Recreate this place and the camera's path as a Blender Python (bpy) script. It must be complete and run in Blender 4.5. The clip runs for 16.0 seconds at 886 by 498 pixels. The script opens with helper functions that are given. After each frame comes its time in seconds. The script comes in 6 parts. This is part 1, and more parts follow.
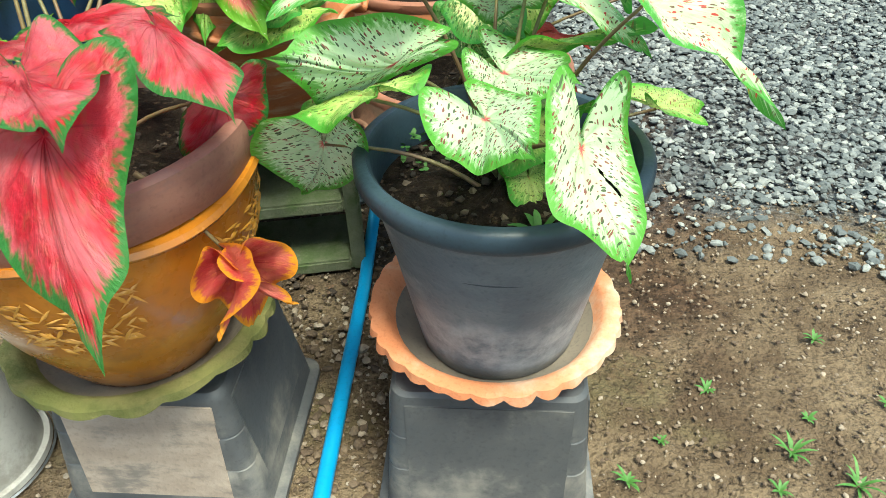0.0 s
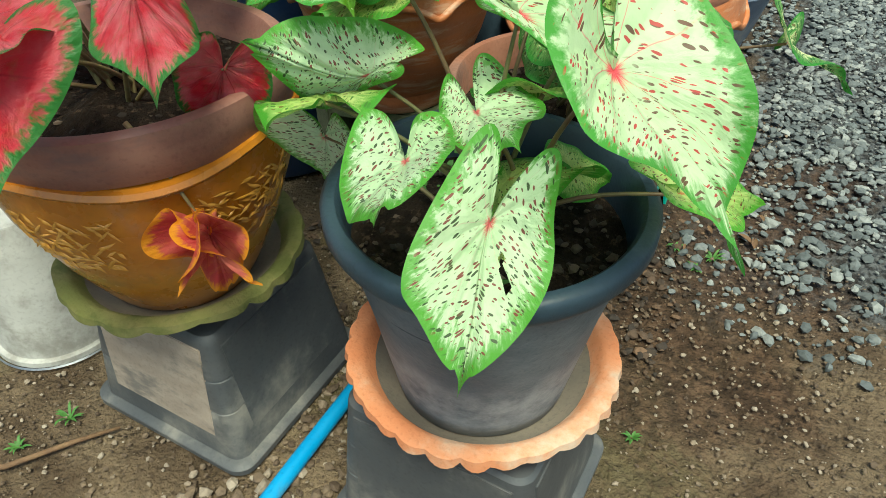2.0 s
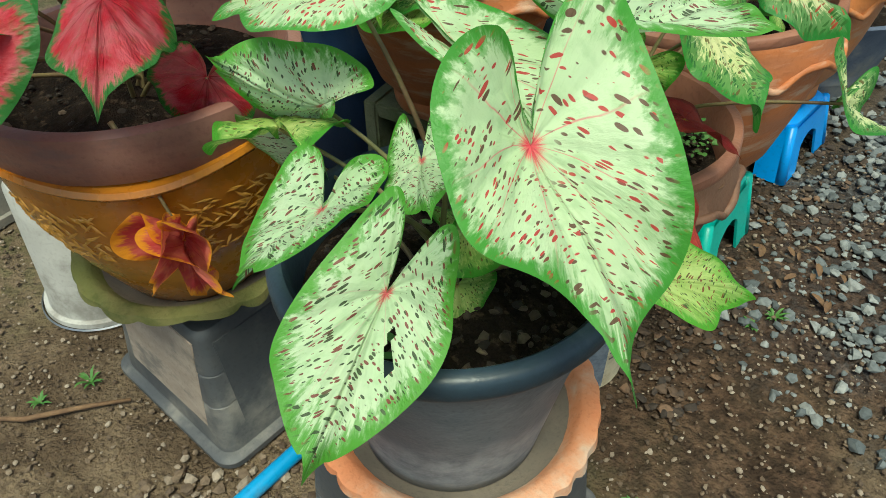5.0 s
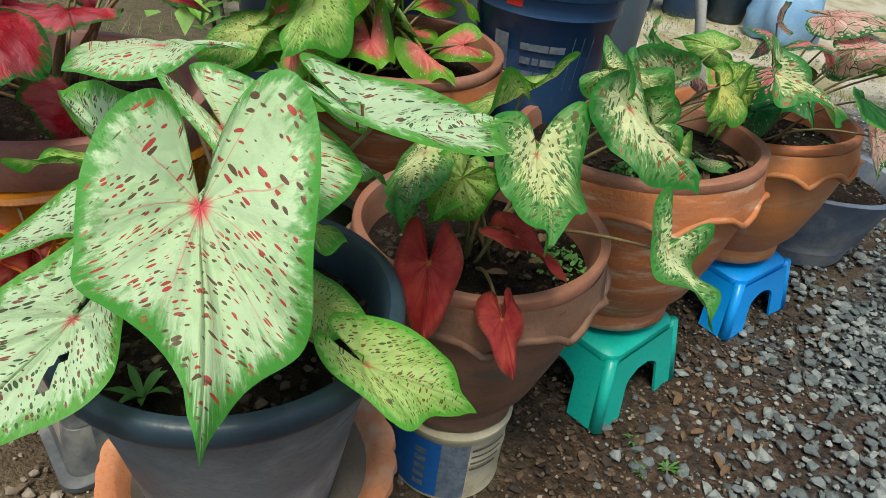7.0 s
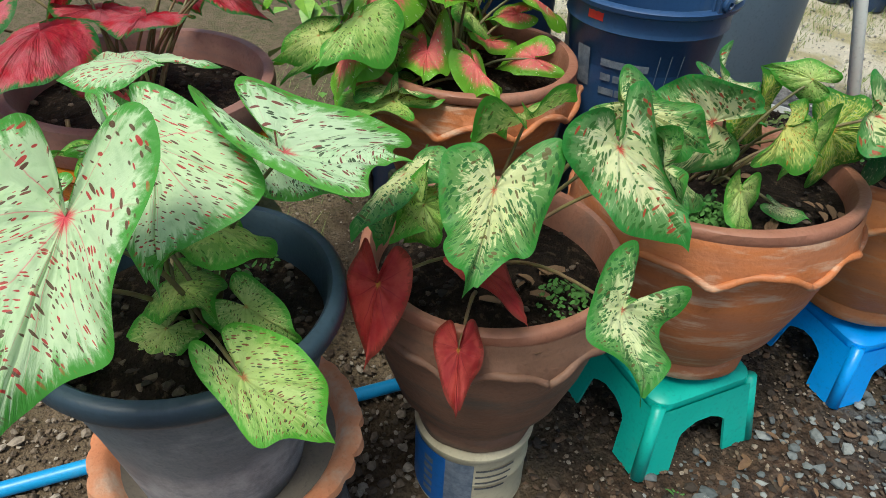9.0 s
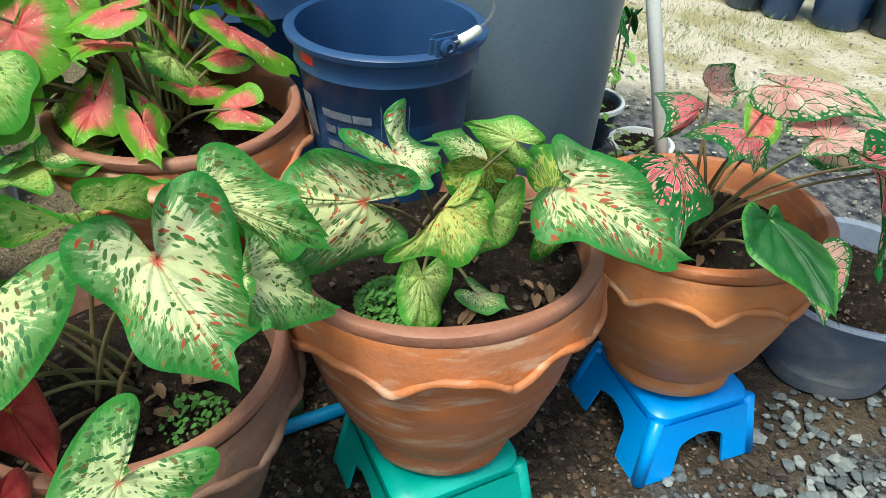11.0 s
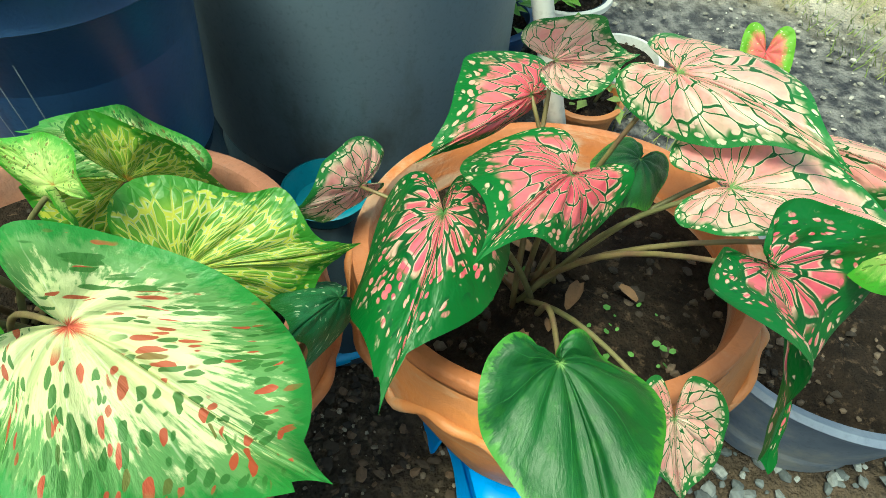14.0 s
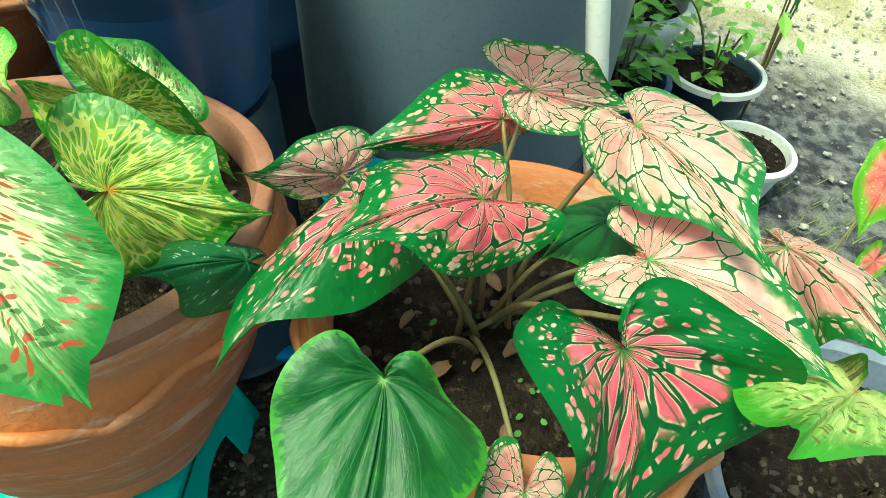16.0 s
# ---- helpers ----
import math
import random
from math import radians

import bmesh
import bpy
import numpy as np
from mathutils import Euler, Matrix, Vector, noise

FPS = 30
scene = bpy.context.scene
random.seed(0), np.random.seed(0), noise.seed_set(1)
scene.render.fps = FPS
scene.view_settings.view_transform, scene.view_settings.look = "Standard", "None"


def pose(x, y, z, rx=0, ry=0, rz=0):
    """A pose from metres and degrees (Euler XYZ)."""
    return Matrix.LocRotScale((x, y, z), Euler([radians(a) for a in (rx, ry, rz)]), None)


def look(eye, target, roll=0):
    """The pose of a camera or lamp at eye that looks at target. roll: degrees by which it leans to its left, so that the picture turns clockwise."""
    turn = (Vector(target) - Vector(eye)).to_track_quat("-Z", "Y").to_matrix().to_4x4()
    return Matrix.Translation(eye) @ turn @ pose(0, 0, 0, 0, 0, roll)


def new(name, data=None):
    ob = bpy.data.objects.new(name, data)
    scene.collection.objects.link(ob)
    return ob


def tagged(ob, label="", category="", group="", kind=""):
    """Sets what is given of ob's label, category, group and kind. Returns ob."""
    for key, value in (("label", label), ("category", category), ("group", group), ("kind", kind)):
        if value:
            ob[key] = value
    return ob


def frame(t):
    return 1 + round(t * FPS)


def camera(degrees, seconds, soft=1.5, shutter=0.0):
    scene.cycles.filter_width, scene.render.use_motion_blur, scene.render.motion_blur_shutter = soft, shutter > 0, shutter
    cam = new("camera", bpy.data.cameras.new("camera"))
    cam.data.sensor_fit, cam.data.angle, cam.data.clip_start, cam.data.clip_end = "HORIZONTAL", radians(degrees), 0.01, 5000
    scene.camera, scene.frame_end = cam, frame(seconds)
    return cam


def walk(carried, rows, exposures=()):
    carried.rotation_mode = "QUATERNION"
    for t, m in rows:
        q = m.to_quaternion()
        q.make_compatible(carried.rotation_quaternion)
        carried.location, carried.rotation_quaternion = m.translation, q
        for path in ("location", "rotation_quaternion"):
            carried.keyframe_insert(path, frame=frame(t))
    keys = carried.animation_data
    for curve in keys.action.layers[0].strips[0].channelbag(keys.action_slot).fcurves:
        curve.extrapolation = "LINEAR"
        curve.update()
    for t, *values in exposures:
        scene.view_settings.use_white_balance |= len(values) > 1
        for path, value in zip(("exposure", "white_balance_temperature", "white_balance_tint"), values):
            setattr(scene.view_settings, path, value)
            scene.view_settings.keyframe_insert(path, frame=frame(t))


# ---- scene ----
cam = camera(64.8, 16.0, soft=0.8)
PATH = [
    (0, (0.442, 0.483, 1.039), (0.298, 2.233, -0.351), -1.8),
    (0.5, (0.468, 0.440, 1.071), (0.199, 2.216, -0.268), -2.0),
    (1, (0.538, 0.478, 1.064), (0.203, 2.185, -0.348), -5.1),
    (1.5, (0.633, 0.579, 1.066), (0.232, 2.300, -0.309), -0.2),
    (2, (0.712, 0.668, 1.051), (-0.113, 2.152, -0.410), -0.3),
    (2.5, (0.726, 0.694, 1.018), (-0.205, 2.071, -0.483), -0.8),
    (3, (0.688, 0.716, 1.054), (-0.488, 1.994, -0.360), -1.9),
    (3.5, (0.662, 0.767, 1.071), (-0.478, 2.042, -0.376), 1.1),
    (4, (0.657, 0.812, 1.067), (-0.412, 2.096, -0.424), -0.0),
    (4.2, (0.678, 0.830, 1.067), (-0.385, 2.103, -0.438), -1.3),
    (6.3, (0.960, 0.832, 1.062), (-0.297, 1.973, -0.399), 6.1),
    (6.5, (0.977, 0.885, 1.063), (-0.283, 2.055, -0.372), 9.1),
    (7, (1.014, 1.009, 1.081), (-0.345, 2.265, -0.183), 7.4),
    (7.5, (1.036, 1.071, 1.074), (-0.390, 2.188, -0.244), 7.8),
    (8, (1.094, 1.104, 1.090), (-0.476, 2.000, -0.233), 6.1),
    (8.2, (1.129, 1.142, 1.107), (-0.489, 1.936, -0.224), 3.9),
    (10.3, (1.123, 1.571, 1.159), (-0.550, 2.190, -0.196), 3.6),
    (10.5, (1.101, 1.644, 1.164), (-0.538, 2.348, -0.193), 6.9),
    (11, (1.090, 1.766, 1.154), (-0.547, 2.483, -0.197), 2.8),
    (11.5, (1.104, 1.898, 1.163), (-0.598, 2.326, -0.228), 1.2),
    (12, (1.108, 2.017, 1.157), (-0.582, 2.432, -0.254), 0.7),
    (12.5, (1.094, 2.073, 1.165), (-0.618, 2.361, -0.251), -0.5),
    (13, (1.011, 2.158, 1.132), (-0.629, 2.550, -0.343), -0.6),
    (13.5, (0.859, 2.252, 1.086), (-0.676, 2.672, -0.489), 2.4),
    (14, (0.780, 2.314, 1.057), (-0.624, 2.744, -0.635), 2.6),
    (14.5, (0.709, 2.412, 1.049), (-0.736, 2.770, -0.624), 3.0),
    (15, (0.764, 2.492, 1.052), (-0.781, 2.645, -0.563), 10.9),
    (15.5, (0.793, 2.519, 1.038), (-0.748, 2.551, -0.587), 12.2),
    (16, (0.804, 2.509, 1.029), (-0.746, 2.457, -0.587), 5.2),
]
walk(cam, [(t, look(eye, target, roll)) for t, eye, target, roll in PATH],
     [(0.0, 1.42, 6800, -9), (1.5, 1.02, 6850, -11), (2.5, 0.62, 6950, -13), (3.5, 0.57, 6900, -14), (6.5, 0.36, 6750, -5), (8.0, 0.33, 6550, 0), (10.5, 0.80, 6350, -4), (11.5, 0.92, 6400, -7), (13.0, 1.10, 6550, -15), (14.5, 1.22, 6950, -26), (16.0, 1.32, 7000, -30)])


# ---- world, sun, exposure ----
world = bpy.data.worlds.new("sky")
scene.world = world
world.use_nodes = True
_wn = world.node_tree.nodes
sky = _wn.new("ShaderNodeTexSky")
sky.sky_type = "NISHITA"
sky.sun_disc = False
sky.sun_elevation = radians(68)
sky.sun_rotation = radians(143)
sky.air_density, sky.dust_density = 1.0, 3.0
_wn["Background"].inputs["Strength"].default_value = 0.12
world.node_tree.links.new(sky.outputs["Color"], _wn["Background"].inputs["Color"])
sun = new("sun", bpy.data.lights.new("sun", "SUN"))
sun.data.energy, sun.data.angle, sun.data.color = 2.7, radians(20), (1.0, 0.96, 0.88)
sun.matrix_world = look((1.3, -1.7, 5.2), (0, 0, 0))


# ---- materials ----
def material(name):
    m = bpy.data.materials.new(name)
    m.use_nodes = True
    return m, m.node_tree.nodes, m.node_tree.links


def val(nt, v):
    n = nt.new("ShaderNodeValue")
    n.outputs[0].default_value = v
    return n.outputs[0]


def math_node(m, op, a, b=None, c=None, clamp=False):
    n = m.node_tree.nodes.new("ShaderNodeMath")
    n.operation, n.use_clamp = op, clamp
    for i, x in enumerate((a, b, c)):
        if x is None:
            continue
        if isinstance(x, (int, float)):
            n.inputs[i].default_value = x
        else:
            m.node_tree.links.new(x, n.inputs[i])
    return n.outputs[0]


def step(m, x, lo, hi):
    """A smooth step of x from lo to hi (0 to 1)."""
    n = m.node_tree.nodes.new("ShaderNodeMapRange")
    n.interpolation_type = "SMOOTHSTEP"
    m.node_tree.links.new(x, n.inputs["Value"])
    n.inputs["From Min"].default_value, n.inputs["From Max"].default_value = lo, hi
    return n.outputs["Result"]


def mix(m, fac, a, b):
    n = m.node_tree.nodes.new("ShaderNodeMix")
    n.data_type = "RGBA"
    for sock, x in ((n.inputs["Factor"], fac), (n.inputs["A"], a), (n.inputs["B"], b)):
        if isinstance(x, (int, float)):
            sock.default_value = x
        elif isinstance(x, tuple):
            sock.default_value = (*x, 1)
        else:
            m.node_tree.links.new(x, sock)
    return n.outputs["Result"]


def noise_tex(m, scale, detail=4, coord=None, rough=0.55):
    n = m.node_tree.nodes.new("ShaderNodeTexNoise")
    n.inputs["Scale"].default_value, n.inputs["Detail"].default_value, n.inputs["Roughness"].default_value = scale, detail, rough
    if coord is None:
        coord = m.node_tree.nodes.new("ShaderNodeTexCoord").outputs["Object"]
    m.node_tree.links.new(coord, n.inputs["Vector"])
    return n.outputs["Fac"]


def surface(name, col, col2, scale=8.0, rough=0.6, bump=0.2, grain=120.0, stain=None, stain_at=(0.55, 0.7), stain_scale=5.0, metal=0.0, spec=0.5, coat=0.0, bump_depth=0.004, streaks=1.0):
    """A painted or moulded surface: two tones mixed at a coarse scale, a fine grain, stains with a shape of their own, relief."""
    m, nt, lk = material(name)
    bsdf = nt["Principled BSDF"]
    co = nt.new("ShaderNodeMapping")
    co.inputs["Scale"].default_value = (1, 1, streaks)
    lk.new(nt.new("ShaderNodeTexCoord").outputs["Object"], co.inputs["Vector"])
    long = co.outputs["Vector"]
    coarse = step(m, noise_tex(m, scale, 6, long), 0.32, 0.68)
    c = mix(m, coarse, col, col2)
    fine = noise_tex(m, grain, 3)
    dark = tuple(x * 0.72 for x in col)
    c = mix(m, math_node(m, "MULTIPLY", step(m, fine, 0.5, 0.75), 0.5), c, dark)
    if stain:
        c = mix(m, math_node(m, "MULTIPLY", step(m, noise_tex(m, stain_scale, 8, long, rough=0.65), *stain_at), 0.85), c, stain)
    lk.new(c, bsdf.inputs["Base Color"])
    r = math_node(m, "MULTIPLY_ADD", noise_tex(m, scale * 3, 4), 0.3, rough - 0.15)
    lk.new(r, bsdf.inputs["Roughness"])
    bsdf.inputs["Metallic"].default_value = metal
    bsdf.inputs["Specular IOR Level"].default_value = spec
    bsdf.inputs["Coat Weight"].default_value = coat
    bsdf.inputs["Coat Roughness"].default_value = 0.15
    b = nt.new("ShaderNodeBump")
    b.inputs["Strength"].default_value, b.inputs["Distance"].default_value = bump, bump_depth
    lk.new(math_node(m, "ADD", fine, math_node(m, "MULTIPLY", noise_tex(m, scale * 4, 5), 1.5)), b.inputs["Height"])
    lk.new(b.outputs["Normal"], bsdf.inputs["Normal"])
    return m


def stone_material(name, a, b, c, rough=0.85):
    """Loose stones, each piece of its own tone."""
    m, nt, lk = material(name)
    geo = nt.new("ShaderNodeNewGeometry")
    ramp = nt.new("ShaderNodeValToRGB")
    els = ramp.color_ramp.elements
    els[0].color, els[1].color = (*a, 1), (*c, 1)
    els.new(0.55).color = (*b, 1)
    lk.new(geo.outputs["Random Per Island"], ramp.inputs["Fac"])
    col = mix(m, math_node(m, "MULTIPLY", step(m, noise_tex(m, 90, 4), 0.45, 0.7), 0.45), ramp.outputs["Color"], tuple(x * 0.55 for x in a))
    lk.new(col, nt["Principled BSDF"].inputs["Base Color"])
    nt["Principled BSDF"].inputs["Roughness"].default_value = rough
    bp = nt.new("ShaderNodeBump")
    bp.inputs["Strength"].default_value, bp.inputs["Distance"].default_value = 0.4, 0.003
    lk.new(noise_tex(m, 220, 3), bp.inputs["Height"])
    lk.new(bp.outputs["Normal"], nt["Principled BSDF"].inputs["Normal"])
    return m


def leaf_material(name, blade, blade2, edge, edge_width=0.16, spots=0.0, spot_a=(0.02, 0.05, 0.02), spot_b=(0.35, 0.02, 0.03), heart=(0.6, 0.05, 0.08), heart_size=0.2,
                  vein=None, vein_width=0.0, feather=0.0, net=None, net_width=0.0, fringe=None, rough=0.42, glow=0.36, cells=(13.0, 27.0), aged=0.0, share=0.5, relief=0.45, net_cells=(31.0, 2.9), margin=(0.46, -0.24)):
    """A caladium blade. The uv map 'rim' holds the way from the leaf's heart to its rim (u) and the turn about the heart (v)."""
    m, nt, lk = material(name)
    bsdf = nt["Principled BSDF"]
    uv = nt.new("ShaderNodeUVMap")
    uv.uv_map = "rim"
    sep = nt.new("ShaderNodeSeparateXYZ")
    lk.new(uv.outputs["UV"], sep.inputs[0])
    r, th = sep.outputs["X"], sep.outputs["Y"]
    info = nt.new("ShaderNodeObjectInfo")
    shift = math_node(m, "MULTIPLY", info.outputs["Random"], 31.0)

    def polar(a, b):
        n = nt.new("ShaderNodeCombineXYZ")
        lk.new(math_node(m, "MULTIPLY", th, a), n.inputs[0])
        lk.new(math_node(m, "MULTIPLY", r, b), n.inputs[1])
        lk.new(shift, n.inputs[2])
        return n.outputs[0]

    flat = nt.new("ShaderNodeUVMap")
    flat.uv_map = "blade"
    off = nt.new("ShaderNodeVectorMath")
    off.operation = "ADD"
    lk.new(flat.outputs["UV"], off.inputs[0])
    lk.new(shift, off.inputs[1])
    plane = off.outputs["Vector"]
    col = mix(m, step(m, noise_tex(m, 3.0, 4, plane), 0.35, 0.65), blade, blade2)
    if aged:
        col = mix(m, math_node(m, "MULTIPLY", info.outputs["Random"], aged), col, (0.62, 0.58, 0.20))
    col = mix(m, math_node(m, "MULTIPLY", step(m, noise_tex(m, 14.0, 5, plane), 0.48, 0.72), 0.22), col, edge)
    streak = noise_tex(m, 1.0, 6, polar(120.0, 6.5), 0.62)
    height = math_node(m, "ADD", streak, math_node(m, "MULTIPLY", noise_tex(m, 9.0, 3, plane), 1.6))
    if feather:
        col = mix(m, math_node(m, "MULTIPLY", step(m, math_node(m, "ADD", streak, math_node(m, "MULTIPLY_ADD", r, *margin)), 0.46, 0.62), feather), col, edge)
    if net:
        warp = nt.new("ShaderNodeVectorMath")
        warp.operation = "ADD"
        lk.new(polar(*net_cells), warp.inputs[0])
        nz = nt.new("ShaderNodeTexNoise")
        nz.inputs["Scale"].default_value = 4.0
        lk.new(plane, nz.inputs["Vector"])
        sc = nt.new("ShaderNodeVectorMath")
        sc.operation = "SCALE"
        lk.new(nz.outputs["Color"], sc.inputs[0])
        sc.inputs["Scale"].default_value = 0.7
        lk.new(sc.outputs["Vector"], warp.inputs[1])
        vo = nt.new("ShaderNodeTexVoronoi")
        vo.feature = "DISTANCE_TO_EDGE"
        vo.inputs["Scale"].default_value = 1.0
        lk.new(warp.outputs["Vector"], vo.inputs["Vector"])
        d = vo.outputs["Distance"]
        if fringe:
            col = mix(m, math_node(m, "MULTIPLY", step(m, math_node(m, "ADD", r, math_node(m, "MULTIPLY", noise_tex(m, 5.0, 3, plane), 0.5)), 0.92, 1.28), 0.9), col, fringe)
        col = mix(m, step(m, d, net_width * 2.2, net_width * 1.5), col, mix(m, 0.5, col, (0.75, 0.72, 0.5)))
        col = mix(m, step(m, d, net_width * 1.3, net_width * 0.8), col, net)
        vo2 = nt.new("ShaderNodeTexVoronoi")
        vo2.inputs["Scale"].default_value = 1.0
        lk.new(polar(64.0, 15.0), vo2.inputs["Vector"])
        keep = step(m, vo2.outputs["Distance"], 0.46, 0.34)
        rim = step(m, math_node(m, "ADD", r, math_node(m, "MULTIPLY", noise_tex(m, 6.0, 3, plane), 0.5)), 1.10 - edge_width, 1.24 - edge_width)
        col = mix(m, math_node(m, "MULTIPLY", rim, math_node(m, "SUBTRACT", 1.0, keep)), col, edge)
        height = math_node(m, "ADD", d, math_node(m, "MULTIPLY", noise_tex(m, 9.0, 3, plane), 1.2))
    if vein:
        fr = math_node(m, "ABSOLUTE", math_node(m, "SUBTRACT", math_node(m, "FRACT", math_node(m, "ADD", math_node(m, "MULTIPLY", th, 13.0), math_node(m, "MULTIPLY", noise_tex(m, 2.5, 2, plane), 0.35))), 0.5))
        w = math_node(m, "DIVIDE", vein_width, math_node(m, "ADD", r, 0.12))
        vm = math_node(m, "SUBTRACT", 1.0, math_node(m, "DIVIDE", fr, w), clamp=True)
        col = mix(m, math_node(m, "MULTIPLY", vm, step(m, r, 1.05, 0.35)), col, vein)
    col = mix(m, step(m, math_node(m, "ADD", r, math_node(m, "MULTIPLY", math_node(m, "SUBTRACT", streak, 0.5), 0.42)), 0.94 - edge_width, 1.0 - edge_width * 0.45), col, edge) if not net else \
        mix(m, step(m, math_node(m, "ADD", r, math_node(m, "MULTIPLY", math_node(m, "SUBTRACT", streak, 0.5), 0.35)), 0.97 - edge_width * 0.35, 1.01 - edge_width * 0.2), col, edge)
    if spots:
        vs = nt.new("ShaderNodeTexVoronoi")
        vs.inputs["Scale"].default_value = 1.0
        vs.inputs["Randomness"].default_value = 1.0
        fs = nt.new("ShaderNodeSeparateXYZ")
        lk.new(flat.outputs["UV"], fs.inputs[0])
        au, fv = math_node(m, "ABSOLUTE", fs.outputs["X"]), fs.outputs["Y"]
        out_ = math_node(m, "ADD", math_node(m, "MULTIPLY", au, 0.93), math_node(m, "MULTIPLY", fv, 0.37))
        across = math_node(m, "SUBTRACT", math_node(m, "MULTIPLY", fv, 0.93), math_node(m, "MULTIPLY", au, 0.37))
        side = math_node(m, "MULTIPLY", math_node(m, "SIGN", fs.outputs["X"]), 17.3)
        cv = nt.new("ShaderNodeCombineXYZ")
        wob = math_node(m, "MULTIPLY", noise_tex(m, 7.0, 2, plane), 1.6)
        lk.new(math_node(m, "ADD", math_node(m, "MULTIPLY", out_, cells[0]), math_node(m, "ADD", side, wob)), cv.inputs[0])
        lk.new(math_node(m, "ADD", math_node(m, "MULTIPLY", across, cells[1]), wob), cv.inputs[1])
        lk.new(shift, cv.inputs[2])
        lk.new(cv.outputs[0], vs.inputs["Vector"])
        sepc = nt.new("ShaderNodeSeparateColor")
        lk.new(vs.outputs["Color"], sepc.inputs[0])
        lim = math_node(m, "MULTIPLY", sepc.outputs["Red"], spots)
        dd = math_node(m, "ADD", vs.outputs["Distance"], math_node(m, "MULTIPLY", math_node(m, "SUBTRACT", noise_tex(m, 26.0, 2, plane), 0.5), 0.3))
        sm = math_node(m, "MULTIPLY", math_node(m, "MULTIPLY", math_node(m, "SUBTRACT", lim, dd), 14.0, clamp=True), step(m, r, 0.12, 0.3), clamp=True)
        sm = math_node(m, "MULTIPLY", sm, step(m, r, 1.0, 0.88))
        col = mix(m, math_node(m, "MULTIPLY", sm, 0.93), col, mix(m, step(m, sepc.outputs["Green"], share - 0.06, share + 0.06), spot_a, spot_b))
    hm = step(m, math_node(m, "ADD", r, math_node(m, "MULTIPLY", math_node(m, "SUBTRACT", streak, 0.5), 0.25)), heart_size, heart_size * 0.25)
    col = mix(m, math_node(m, "MULTIPLY", hm, 0.9), col, heart)
    lk.new(col, bsdf.inputs["Base Color"])
    bsdf.inputs["Roughness"].default_value = rough
    bsdf.inputs["Specular IOR Level"].default_value = 0.4
    b = nt.new("ShaderNodeBump")
    b.inputs["Strength"].default_value, b.inputs["Distance"].default_value = relief, 0.004
    lk.new(height, b.inputs["Height"])
    lk.new(b.outputs["Normal"], bsdf.inputs["Normal"])
    tr = nt.new("ShaderNodeBsdfTranslucent")
    lk.new(col, tr.inputs["Color"])
    mx = nt.new("ShaderNodeMixShader")
    mx.inputs["Fac"].default_value = glow
    out = nt["Material Output"]
    lk.new(bsdf.outputs[0], mx.inputs[1])
    lk.new(tr.outputs[0], mx.inputs[2])
    lk.new(mx.outputs[0], out.inputs["Surface"])
    return m


